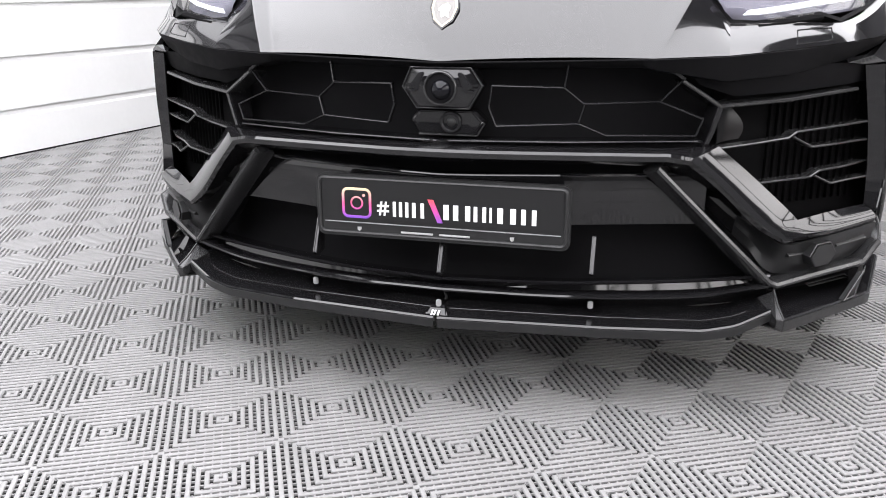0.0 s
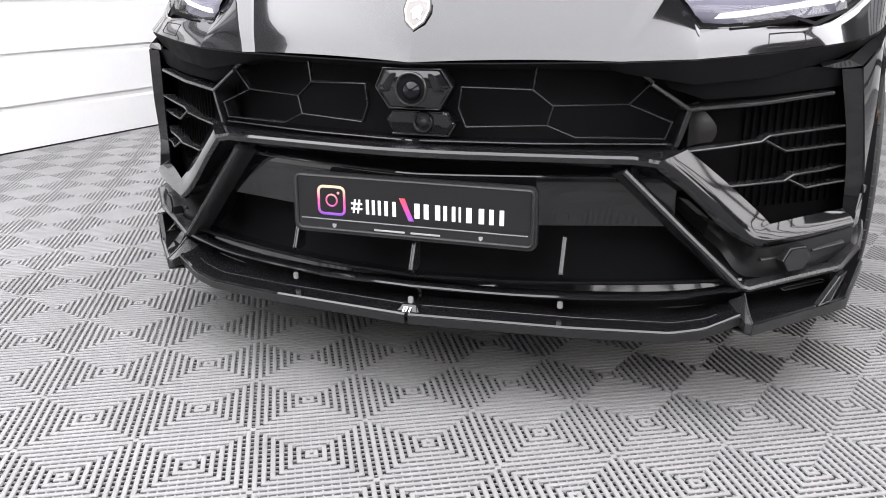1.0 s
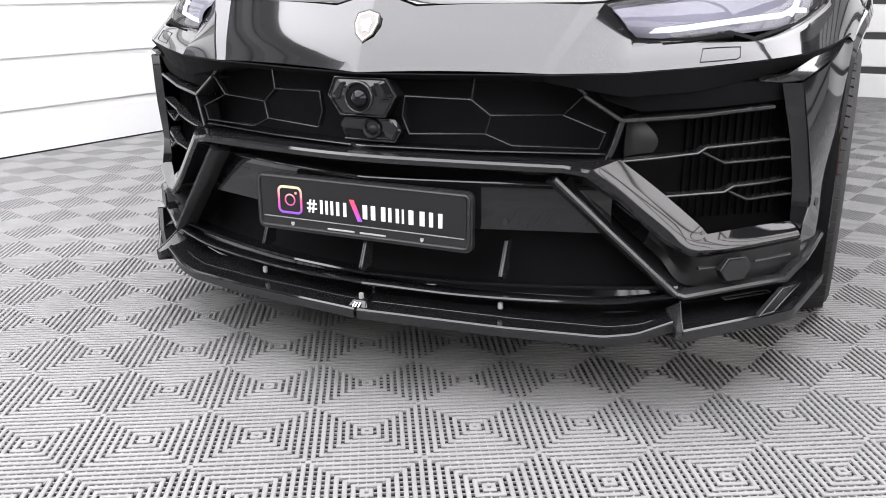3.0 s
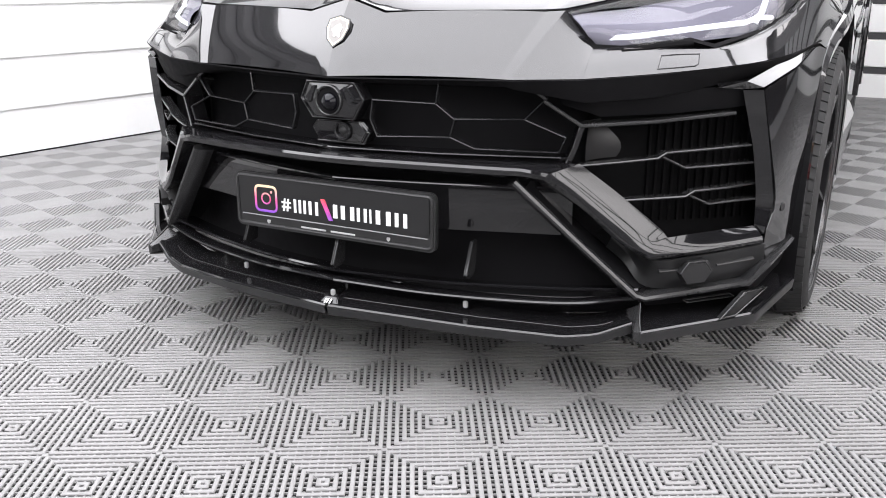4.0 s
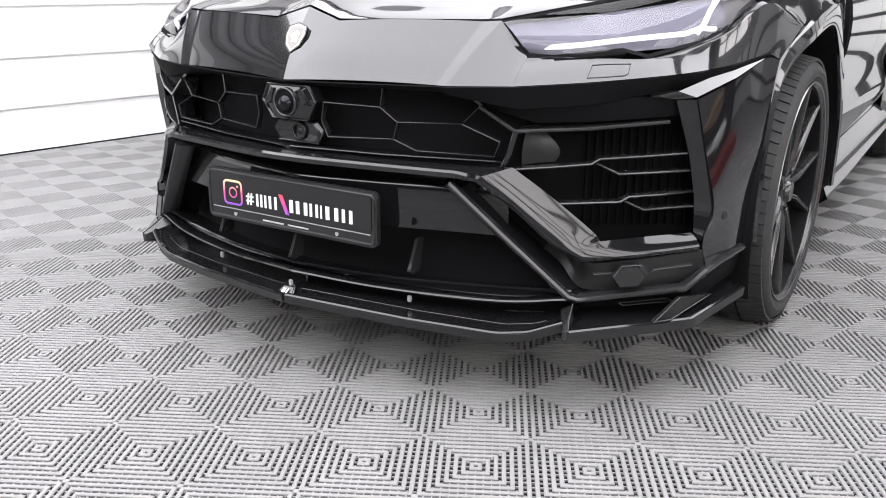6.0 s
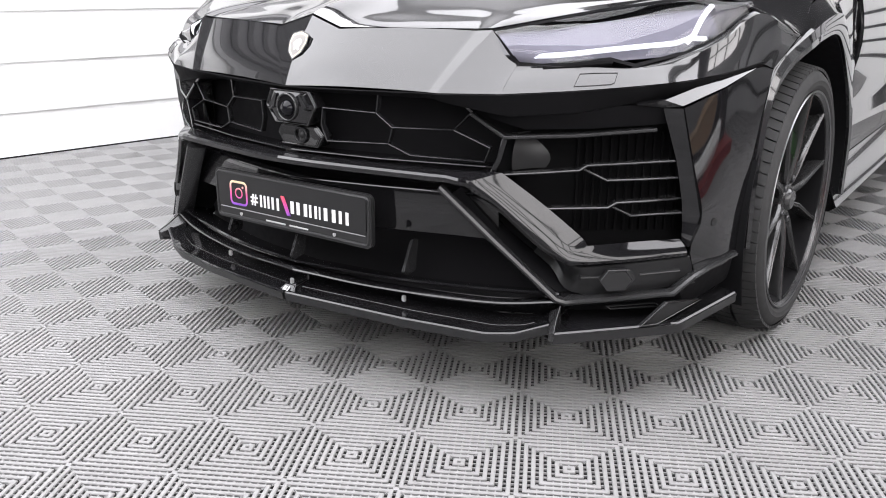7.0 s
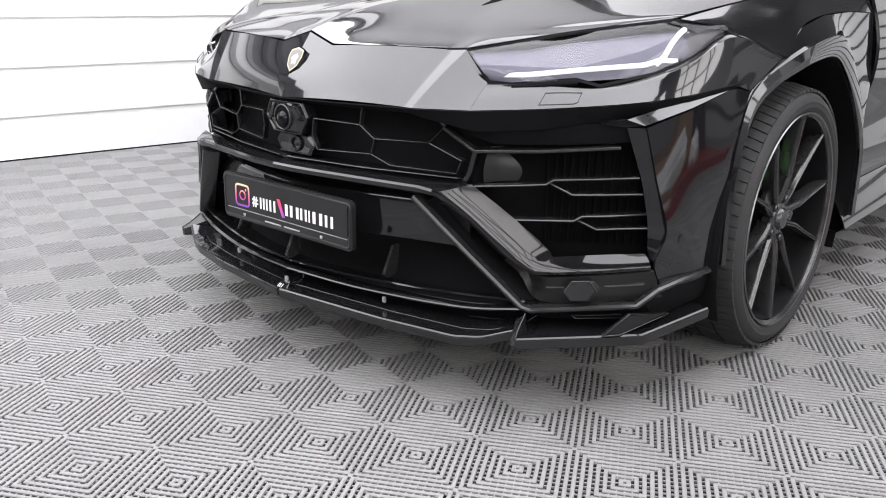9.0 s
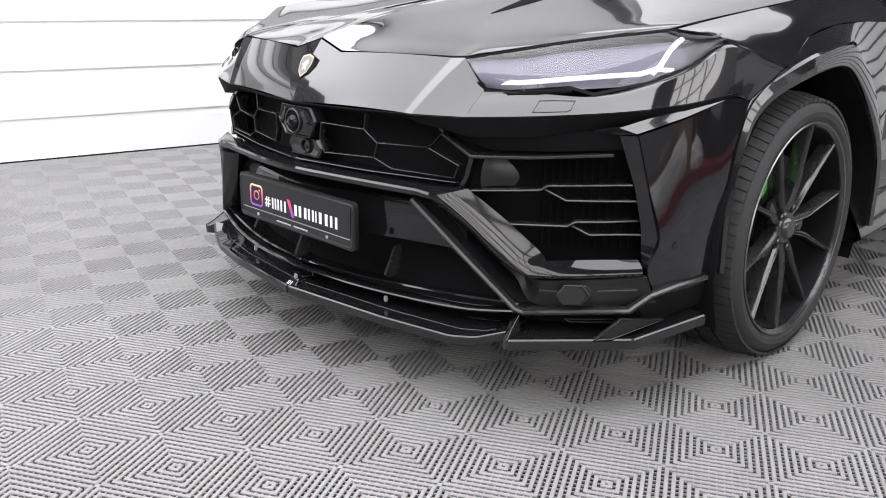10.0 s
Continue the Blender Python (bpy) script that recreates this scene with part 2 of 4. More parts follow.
def tile_mesh():
    bm = bmesh.new()
    half, n = CELL / 2, 7
    p = half / n
    for cx in (-half, half):
        for cy in (-half, half):
            for k in range(1, n + 1):
                ro, ri, c, h = (k - 0.21) * p, (k - 0.79) * p, 0.0016, 0.0048
                prof = [(ro, -h), (ro, -c), (ro - c, 0), (ri + c, 0), (ri, -c), (ri, -h)]
                rows = [[(cx + sx * r, cy + sy * r, z) for r, z in prof] for sx, sy in ((1, 1), (-1, 1), (-1, -1), (1, -1))]
                grid(bm, rows + rows[:1])
            for j in range(-n + 1, n):
                for s in (1, -1):
                    y, w, zt, zb = j * p, 0.0015, -0.0028, -0.007
                    x0, x1 = max(abs(y) - 0.2 * p, 0.2 * p), half
                    for turn in (False, True):
                        q = [(x0, y - w, zb), (x0, y - w, zt), (x0, y + w, zt), (x0, y + w, zb)]
                        r = [(x1, *b[1:]) for b in q]
                        f = (lambda a: (cx + s * a[0], cy + a[1], a[2])) if not turn else (lambda a: (cx + a[1], cy + s * a[0], a[2]))
                        grid(bm, [[f(a) for a in q], [f(a) for a in r]])
    for px in (0, CELL):
        for py in (0, CELL):
            bmesh.ops.create_cube(bm, size=1, matrix=Matrix.Translation((px, py, -0.0035)) @ Matrix.Diagonal((0.0125, 0.0125, 0.005, 1)))
    bmesh.ops.recalc_face_normals(bm, faces=bm.faces)
    me = bpy.data.meshes.new("floor_tile")
    bm.to_mesh(me)
    bm.free()
    me.materials.append(M_FLOOR)
    return me


floor = thing("floor", "grey plastic ribbed floor tiles with concentric squares", "floor", kind="structure")
part("underlay", box(0, -0.5, -0.0425, 14, 17, 0.04), M_BASE, floor)

WALL_A, WALL_B = Vector((-4.82, -8.0, 0)), Vector((-2.35, 6.5, 0))


def panel_wall(name, a, b, height, label, material=None, lap_shade=0.0):
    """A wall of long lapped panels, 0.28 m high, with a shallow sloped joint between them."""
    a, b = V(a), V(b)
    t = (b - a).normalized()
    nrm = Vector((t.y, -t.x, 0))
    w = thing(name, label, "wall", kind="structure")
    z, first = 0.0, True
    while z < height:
        top = (0.214 if first else z + 0.242) - lap_shade
        prof = [(-0.06, z), (0.0, z), (0.0, top - 0.003), (-0.004, top), (-0.016, top + 0.006), (-0.018, top + lap_shade + 0.038), (-0.06, top + lap_shade + 0.038)]
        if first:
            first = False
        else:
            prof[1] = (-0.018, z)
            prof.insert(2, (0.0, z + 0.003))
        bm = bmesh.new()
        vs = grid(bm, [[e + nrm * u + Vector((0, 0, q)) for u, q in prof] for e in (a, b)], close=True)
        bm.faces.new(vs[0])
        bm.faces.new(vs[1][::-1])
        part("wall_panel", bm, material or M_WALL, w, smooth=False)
        # Dark strip set in the groove stands for the shade under each lap.
        if lap_shade:
            part("lap_shade_strip", prism([e + nrm * -0.010 + Vector((0, 0, q)) for e, q in ((a, top + 0.010), (b, top + 0.010), (b, top + lap_shade + 0.034), (a, top + lap_shade + 0.034))], nrm * -0.012), M_GREYWALL, w, smooth=False)
        z = top + lap_shade + 0.038
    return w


T_WALL = (WALL_B - WALL_A).normalized()
OUT_WALL = Vector((T_WALL.y, -T_WALL.x, 0))
# Black strip drawn in place of the shaded gap line between wall and floor.
wall_foot = thing("baseboard", "thin black strip for the shaded gap along the foot of the white wall", "baseboard", kind="structure")
part("foot_gap_strip", prism([WALL_A + OUT_WALL * 0.004, WALL_B + OUT_WALL * 0.004, WALL_B + OUT_WALL * 0.004 + Vector((0, 0, 0.009)), WALL_A + OUT_WALL * 0.004 + Vector((0, 0, 0.009))], -OUT_WALL * 0.012), M_TRIM, wall_foot, smooth=False)
wall_left = panel_wall("wall_left", WALL_A, WALL_B, 2.2, "white lapped wall panels with shallow grey joints")


def plain_wall(name, a, b, height, material, label, thick=0.15):
    a, b = V(a), V(b)
    t = (b - a).normalized()
    nrm = Vector((t.y, -t.x, 0))
    w = thing(name, label, "wall", kind="structure")
    part("wall_board", prism([a, b, b + Vector((0, 0, height)), a + Vector((0, 0, height))], -nrm * thick), material, w, smooth=False)
    return w


H = 5.2
wall_right_rear = panel_wall("wall_right_rear", (4.6, 6.5, 0), (4.36, 3.4, 0), 2.4, "dulled white lapped wall panels with dark strips for lap shade facing the car", M_DULL_PANEL, lap_shade=0.03)
wall_right_upper = plain_wall("wall_right_upper", (4.6, 6.5, 2.42), (4.36, 3.4, 2.42), H - 2.42, M_GREYWALL, "dark grey upper wall above white panels")


def window_wall(name, x0, y0, x1, y1, zs, label, cols, rows):
    """A wall with one wide opening between two heights, and the glazed frame in it."""
    a, b = Vector((x0, y0, 0)), Vector((x1, y1, 0))
    t = (b - a).normalized()
    nrm = Vector((t.y, -t.x, 0))
    up = Vector((0, 0, 1))
    w = thing(name, label, "wall", kind="structure")
    z0, z1 = zs
    la, lb = a + t * 0.8, b - t * 0.8
    for p, q, za, zb in ((a, b, 0, z0), (a, b, z1, H), (a, la, z0, z1), (lb, b, z0, z1)):
        part("wall_board", prism([p + up * za, q + up * za, q + up * zb, p + up * zb], -nrm * 0.2), M_SIDEWALL, w, smooth=False)
    win = thing("window_1", "wide bright window with dark metal glazing bars", "window", kind="structure")
    part("daylight_pane", prism([la + up * z0 - nrm * 0.1, lb + up * z0 - nrm * 0.1, lb + up * z1 - nrm * 0.1, la + up * z1 - nrm * 0.1], -nrm * 0.01), M_SKY, win, smooth=False)
    span = (lb - la).length
    for i in range(cols + 1):
        p = la + t * (span * i / cols)
        part("glazing_bar", sweep([p + up * z0, p + up * z1], rect(0.05, 0.05, 0.005), out=nrm), M_TRIM, win)
    for j in range(rows + 1):
        z = z0 + (z1 - z0) * j / rows
        part("glazing_bar", sweep([la + up * z, lb + up * z], rect(0.045, 0.045, 0.005), out=nrm), M_TRIM, win)
    return w


window_wall("wall_right", 4.36, 3.4, 3.87, -8.0, (1.0, 3.3), "light grey workshop wall with a wide window", 14, 4)


def crate(x, y, z, sx, sy, sz, rz, material, label, name, category):
    c = thing(name, label, category, at=(x, y, z))
    c.rotation_euler = (0, 0, radians(rz))
    part("box_body", box(0, 0, sz / 2, sx, sy, sz, 0.006), material, c)
    part("box_lid", box(0, 0, sz + 0.006, sx + 0.012, sy + 0.012, 0.012, 0.003), material, c)


def packing_sheet(x, y, z, sx, sy, sz, rz, seed):
    """A crumpled heap of soft white sheet."""
    bm = bmesh.new()
    bmesh.ops.create_icosphere(bm, subdivisions=4, radius=1.0)
    for v in bm.verts:
        p = v.co.copy()
        k = 1 + 0.30 * noise.noise(p * 1.7 + Vector((seed, 0, 0))) + 0.14 * noise.noise(p * 5 + Vector((0, seed, 0)))
        v.co = Vector((p.x * k * sx / 2, p.y * k * sy / 2, max(0.0, 0.35 + p.z * k * 0.65) * sz))
    ob = new("packing_sheet")
    tagged(ob, "crumpled white packing sheet lying on the red plinth", "packaging")
    ob.matrix_basis = pose(x, y, z, 0, 0, rz)
    part("sheet", bm, M_WALL, ob)


crate(3.52, 1.9, 0, 0.7, 2.7, 0.088, 3, M_REDPAINT, "low red plinth by the window wall", "plinth", "plinth")
crate(3.66, 2.02, 0.1, 0.36, 0.60, 0.33, 5, M_CARD, "large brown cardboard box on the red plinth", "cardboard_box", "box")
crate(3.6, 1.25, 0.1, 0.34, 0.40, 0.24, -9, M_CARD, "small brown cardboard box on the red plinth", "cardboard_box", "box")
crate(3.66, 2.85, 0.1, 0.34, 0.5, 0.75, 2, M_BLACKBOX, "tall black tool cabinet on the red plinth", "tool_cabinet", "cabinet")
crate(3.95, 0.25, 0, 0.4, 0.35, 1.15, 2, M_BLACKBOX, "tall black tool cabinet by the window wall", "tool_cabinet", "cabinet")
packing_sheet(3.30, 1.75, 0.1, 0.22, 0.55, 0.24, 6, 1.0)
packing_sheet(3.32, 2.45, 0.1, 0.20, 0.40, 0.18, -4, 4.0)
wall_back = panel_wall("wall_back", (-2.35, 6.5, 0), (4.6, 6.5, 0), 2.2, "white lapped wall panels with dark strips for lap shade behind the car", lap_shade=0.03)
wall_back_upper = plain_wall("wall_back_upper", (-2.35, 6.5, 2.26), (4.6, 6.5, 2.26), H - 2.26, M_GREYWALL, "plain dark grey plastered upper wall")
wall_front = plain_wall("wall_front", (3.87, -8.0, 0), (-4.82, -8.0, 0), H, M_GREYWALL, "plain grey workshop wall")
# Upper left wall, out of view; its tones are set for bands mirrored in the paint.
WALL_M = Vector((-3.321, 0.8, 0))
UP = Vector((0, 0, 1))
plain_wall("wall_left_upper_rear", WALL_M + UP * 2.42, WALL_B + UP * 2.42, H - 2.42, M_UPPER, "plain pale grey plastered upper wall")
plain_wall("wall_left_band", WALL_M + UP * 2.26, WALL_B + UP * 2.26, 0.16, M_GREYWALL, "dark grey band above the white panels")
plain_wall("wall_left_upper_front", WALL_A + UP * 2.26, WALL_M + UP * 2.26, 1.1, M_BACKWALL, "dark grey upper wall behind the added stripe bars")
plain_wall("wall_left_top", WALL_A + UP * 3.36, WALL_M + UP * 3.36, H - 3.36, M_GREYWALL, "dark grey strip under the ceiling")
# Invented bars, out of view, so that nose and bonnet mirror dark stripes.
for k in range(9):
    z, end = 1.07 + 0.28 * k, WALL_B if k < 5 else WALL_M
    rail = thing("wall_rail", "unseen grey bar along the left wall, added for mirrored stripes", "rail", "wall rails", kind="structure")
    part("bar_body", sweep([WALL_A + Vector((0.035, 0, z)), end + Vector((0.035, 0, z))], rect(0.04, 0.10, 0.008), out=(1, 0, 0)), M_BAR_GREY if k < 5 else M_TRIM, rail)
ceiling = thing("ceiling", "grey workshop ceiling", "ceiling", kind="structure")
part("ceiling_board", box(0, -0.75, H + 0.05, 10.6, 15.4, 0.1), M_CEIL, ceiling, smooth=False)


def softbox(x, y, z, sx, sy, turn, cloth):
    s = thing("ceiling_light", "large unseen white fabric ceiling softbox hung on thin rods", "light", at=(x, y, z))
    s.rotation_euler = (0, 0, radians(turn))
    part("light_frame", box(0, 0, 0.06, sx + 0.06, sy + 0.06, 0.1, 0.01), M_TRIM, s)
    part("diffuser", box(0, 0, 0.0, sx, sy, 0.012), cloth, s)
    for u in (-1, 1):
        for v in (-1, 1):
            part("hanger_rod", box(u * sx * 0.45, v * sy * 0.45, (H - z) / 2 + 0.05, 0.02, 0.02, H - z - 0.1), M_TRIM, s)


softbox(-0.65, -2.2, 3.62, 6.0, 8.16, -9.7, M_LIGHT)
# Added rear fill, out of view, for bonnet and wing reflections and the right floor.
softbox(0.60, 3.53, 3.62, 6.6, 3.1, -9.7, M_REAR_FILL)

# ---- car ----
car = thing("car", "glossy black sport utility car with a splitter, headlamps lit", "car")


NOSE_LOW = [(0, 0.006, 0.750), (0.010, 0.0075, 0.7502), (0.385, 0.0655, 0.757), (0.412, 0.0652, 0.757), (0.55, 0.112, 0.761), (0.68, 0.198, 0.770), (0.80, 0.287, 0.782), (0.87, 0.385, 0.790), (0.915, 0.50, 0.80), (0.950, 0.64, 0.812), (0.966, 0.715, 0.797)]
NOSE_TOP = [(0, 0.110, 0.912), (0.098, 0.099, 0.883), (0.440, 0.173, 0.889), (0.486, 0.175, 0.892), (0.549, 0.178, 0.818), (0.66, 0.238, 0.820), (0.775, 0.318, 0.818), (0.838, 0.43, 0.842), (0.885, 0.535, 0.880), (0.926, 0.660, 0.936), (0.984, 0.868, 0.873)]


def nose_panel():
    """Painted panel between grille, bonnet gap and headlamps: flat facets with a narrow bright facet."""
    low, top = NOSE_LOW[:5], NOSE_TOP[:5]
    mid = [V(a).lerp(V(b), 0.4) + Vector((0, -0.004 - (0.006 if a[0] < 0.05 else 0.0), 0)) for a, b in zip(low, top)]
    return sheet(facets(list(zip(low, mid, top)), 0.006, 9, crown=((1, 0.006),)), thick=0.004)


def nose_corner():
    """The same panel below the headlamp, rounded back to the wheel arch."""
    low, top = NOSE_LOW[4:], NOSE_TOP[4:]
    mid = [V(a).lerp(V(b), 0.45) + Vector((0.003 * min(1, i / 4), -0.003, 0.0)) for i, (a, b) in enumerate(zip(low, top))]
    upper = []
    for i, (a, b) in enumerate(zip(low, top)):
        w = min(1.0, max(0.0, (i - 1) / 2.5)) * (0.4 if i == len(low) - 1 else 1.0)
        o = Vector((a[0] - b[0], a[1] - b[1], 0)).normalized()
        upper.append(V(a).lerp(V(b), 0.9).lerp(V(b) + o * 0.020 + Vector((0, 0, -0.007)), w))
    mid = [m.lerp(V(a).lerp(u, 0.5), min(1.0, max(0.0, (i - 1) / 2.5))) for i, (m, a, u) in enumerate(zip(mid, low, upper))]
    cols = [spline(c[:3], 9)[:-1] + [c[2], c[2].lerp(c[3], 0.5) + Vector((0.001, -0.001, 0.001)), c[3]] for c in zip(*[span(r, 7) for r in (low, mid, upper, top)])]
    return [list(r) for r in zip(*cols)]


def span(pts, k, smooth=True):
    """k points for each stretch of a polyline, so that lines with as many corners keep in step."""
    pts = [V(p) for p in pts]
    out = []
    for i in range(len(pts) - 1):
        a, b = pts[i], pts[i + 1]
        p0 = pts[i - 1] if i else a * 2 - b
        p3 = pts[i + 2] if i + 2 < len(pts) else b * 2 - a
        for j in range(k):
            u = j / k
            out.append(0.5 * (2 * a + (b - p0) * u + (2 * p0 - 5 * a + 4 * b - p3) * u * u + (3 * a - p0 - 3 * b + p3) * u ** 3) if smooth else a.lerp(b, u))
    return out + [pts[-1]]


pair("nose_panel", nose_panel(), M_PAINT, car)
CORNER = nose_corner()
pair("nose_corner", sheet(CORNER, thick=0.004), M_PAINT, car)


def under_nose():
    low = [(0, 0.006, 0.750), (0.2, 0.033, 0.753), (0.385, 0.0655, 0.757), (0.412, 0.0652, 0.757), (0.55, 0.112, 0.761), (0.68, 0.198, 0.770), (0.80, 0.287, 0.782), (0.87, 0.385, 0.790), (0.915, 0.50, 0.80), (0.955, 0.66, 0.82)]
    drop = [0.012, 0.012, 0.014, 0.02, 0.048, 0.048, 0.034, 0.020, 0.012, 0.006]
    back = [0.022, 0.022, 0.022, 0.022, 0.022, 0.026, 0.036, 0.040, 0.040, 0.030]
    rows = [[V(p) + Vector((0, 0.001, -0.001)) for p in low], [V(p) + Vector((0, k, -d)) for p, d, k in zip(low, drop, back)], [V(p) + Vector((0, 0.10, -d - 0.01)) for p, d in zip(low, drop)]]
    return sheet(rows, thick=0.003)


pair("nose_underside", under_nose(), M_DARK, car)


def bonnet():
    """Smooth from the middle crease to a narrow flat facet, then hollow and smooth to the shut line."""
    front = [(0, 0.114, 0.917), (0.098, 0.103, 0.888), (0.27, 0.140, 0.891), (0.442, 0.177, 0.894), (0.486, 0.180, 0.897), (0.66, 0.375, 0.939), (0.826, 0.540, 0.970)]
    near = [(0, 0.180, 0.937), (0.098, 0.168, 0.911), (0.27, 0.206, 0.910), (0.432, 0.242, 0.911), (0.474, 0.243, 0.915), (0.657, 0.42, 0.9475), (0.828, 0.58, 0.975)]
    mid = [(0, 0.50, 1.000), (0.10, 0.50, 0.990), (0.19, 0.505, 0.981), (0.278, 0.51, 0.974), (0.362, 0.51, 0.971), (0.62, 0.58, 0.977), (0.838, 0.70, 0.991)]
    back = [(0, 1.35, 1.12), (0.07, 1.35, 1.117), (0.14, 1.355, 1.113), (0.20, 1.36, 1.108), (0.30, 1.36, 1.106), (0.60, 1.38, 1.09), (0.866, 1.42, 1.065)]
    lines = [span(r[:4], 9, r is not front)[:-1] + span(r[3:5], 3, False)[:-1] + span(r[4:], 10) for r in (front, near, mid, back)]
    cols = [spline(c, 40) for c in zip(*lines)]
    return sheet([list(r) for r in zip(*cols)], thick=0.006)


pair("bonnet", bonnet(), M_PAINT, car)
pair("bonnet_joint", sweep([(0.0, 0.135, 0.912), (0.098, 0.124, 0.883), (0.47, 0.19, 0.890), (0.66, 0.39, 0.93), (0.826, 0.555, 0.962)], rect(0.02, 0.03, 0.002), out=(0, -0.7, 0.7)), M_GAP, car)

pair("bonnet_vent", prism([(0.234, 0.545, 0.9847), (0.236, 0.62, 0.9963), (0.228, 0.76, 1.0182), (0.222, 0.86, 1.0336), (0.17, 0.86, 1.0390), (0.182, 0.74, 1.0200), (0.205, 0.65, 1.0040)], (0, 0, -0.012)), M_GAP, car, smooth=False)

# ---- headlamps ----
LAMP = [(0.488, 0.178, 0.890), (0.551, 0.181, 0.822), (0.60, 0.205, 0.819), (0.725, 0.284, 0.835), (0.770, 0.318, 0.821), (0.838, 0.435, 0.846), (0.885, 0.538, 0.883), (0.926, 0.655, 0.934), (0.90, 0.655, 0.955), (0.836, 0.548, 0.965), (0.66, 0.375, 0.934)]


def lamp_point(u, v):
    """A point on the lamp's face: u from the inner to the outer end, v from its lower to its upper edge."""
    low = spline([LAMP[i] for i in (1, 2, 3, 5, 6, 7)], 41, False)
    top = spline([LAMP[i] for i in (0, 10, 9, 8)], 41, False)
    i = min(40, max(0, u * 40))
    k = min(39, int(i))
    a, b = low[k].lerp(low[k + 1], i - k), top[k].lerp(top[k + 1], i - k)
    return a.lerp(b, v) + Vector((0.2, -0.6, 0.3)) * 0.03 * math.sin(math.pi * v)


def headlamp():
    rows = [[lamp_point(i / 24, j / 8) for i in range(25)] for j in range(9)]
    back = [[p + Vector((-0.013, 0.036, -0.009)) * min(1.0, 0.3 + i / 7) for i, p in enumerate(r)] for r in rows]
    strip_a = [lamp_point(u, 0.19) for u in (0.05, 0.2, 0.34, 0.48, 0.60, 0.68)]
    strip_b = [lamp_point(u, v) for u, v in ((0.64, 0.14), (0.69, 0.24), (0.74, 0.44), (0.79, 0.64), (0.82, 0.76))]
    strip_c = [lamp_point(u, v) for u, v in ((0.66, 0.20), (0.70, 0.12), (0.73, 0.07))]
    cut = 19
    for s in (1, -1):
        lamp = new("headlamp")
        lamp.parent = car
        tagged(lamp, "clear headlamp with a lit white daylight strip")

        def fix(bm):
            bmesh.ops.scale(bm, vec=(s, 1, 1), verts=bm.verts)
            return bm
        part("housing", fix(sheet([r[:cut + 1] for r in back], thick=0.0)), M_LAMPIN, lamp, "pale violet lamp housing")
        part("outer_housing", fix(sheet([r[cut:] for r in back], thick=0.0)), M_LAMPOUT, lamp, "dark outer lamp housing")
        part("housing_rib", fix(sweep([lamp_point(u, 0.78) + Vector((-0.012, 0.034, -0.008)) for u in (0.04, 0.25, 0.5, 0.72)], rect(0.004, 0.005, 0.001), out=(0.3, -0.8, 0.4))), M_LAMPIN, lamp)
        part("lamp_spoiler", fix(sweep([lamp_point(u, 0.0) + Vector((0, -0.007, -0.005)) for u in (0.09, 0.16, 0.25, 0.33)], rect(0.010, 0.012, 0.002), out=(0.35, -0.6, 0.72))), M_GAP, lamp)
        off = Vector((-0.008, 0.02, -0.004))
        part("daylight_strip", fix(sweep([p + off for p in strip_a], rect(0.008, 0.0095, 0.001), out=(0.3, -0.8, 0.4))), M_DRL, lamp, "lit white light strip")
        part("daylight_strip", fix(sweep([p + off for p in strip_b], rect(0.006, 0.0115), out=(0.3, -0.8, 0.4))), M_DRL, lamp, "lit white light strip")
        part("daylight_strip", fix(sweep([p + off for p in strip_c], rect(0.006, 0.010), out=(0.3, -0.8, 0.4))), M_DRL, lamp, "lit white light strip")
        edge = [V(p) for p in LAMP]
        part("lamp_seal", fix(sweep(edge, [(-0.03, -0.004), (0.0, -0.004), (0.0, 0.004), (-0.03, 0.004)], out=(0.3, -0.8, 0.4), close=True)), M_DARK, lamp)
        g = part("lens", fix(sheet(rows, thick=0.0)), M_GLASS, lamp, "clear lamp lens")
        g.visible_shadow = False


headlamp()

def on_corner(u, v):
    """A point on the panel below the headlamp: u in its columns, v from its lower to its upper edge."""
    i, j = min(int(u * 7), len(CORNER[0]) - 2), min(int(v * 10), 9)
    a, b = u * 7 - i, v * 10 - j
    return CORNER[j][i].lerp(CORNER[j][i + 1], a).lerp(CORNER[j + 1][i].lerp(CORNER[j + 1][i + 1], a), b)


WASHER = [on_corner(1.02, 0.14), on_corner(1.10, 0.58), on_corner(1.30, 0.62), on_corner(1.66, 0.66), on_corner(1.60, 0.22), on_corner(1.54, 0.15), on_corner(1.30, 0.14)]
pair("washer_cover", sweep([p + Vector((0.0004, -0.0006, 0.0004)) for p in WASHER], [(-0.002, -0.0008), (0.0006, -0.0008), (0.0006, 0.0008), (-0.002, 0.0008)], out=(0.5, -0.7, 0.5), close=True), M_TRIM, car)

# ---- grille ----
part("grille_back", sheet([[nose(x, z, 0.10) for x in np.linspace(-0.56, 0.56, 25)] for z in (0.55, 0.65, 0.76)], thick=0.004), M_DARK, car)


def rib(name, pts, w=0.0030, d=0.016, material=M_TRIM, back=0.0):
    pts3 = [nose(*p, back) if len(p) == 2 else V(p) for p in pts]
    pair(name, sweep(pts3, rect(d, w, 0.002)), material, car)


rib("grille_rib", [(0.105, 0.702), (0.244, 0.698), (0.283, 0.666), (0.428, 0.670), (0.467, 0.712)])
rib("grille_rib", [(0.244, 0.699), (0.250, 0.742)])
rib("grille_rib", [(0.283, 0.665), (0.273, 0.627), (0.114, 0.622), (0.099, 0.660), (0.105, 0.702)])
rib("grille_rib", [(0.273, 0.627), (0.327, 0.603), (0.500, 0.601), (0.512, 0.634), (0.428, 0.669)])
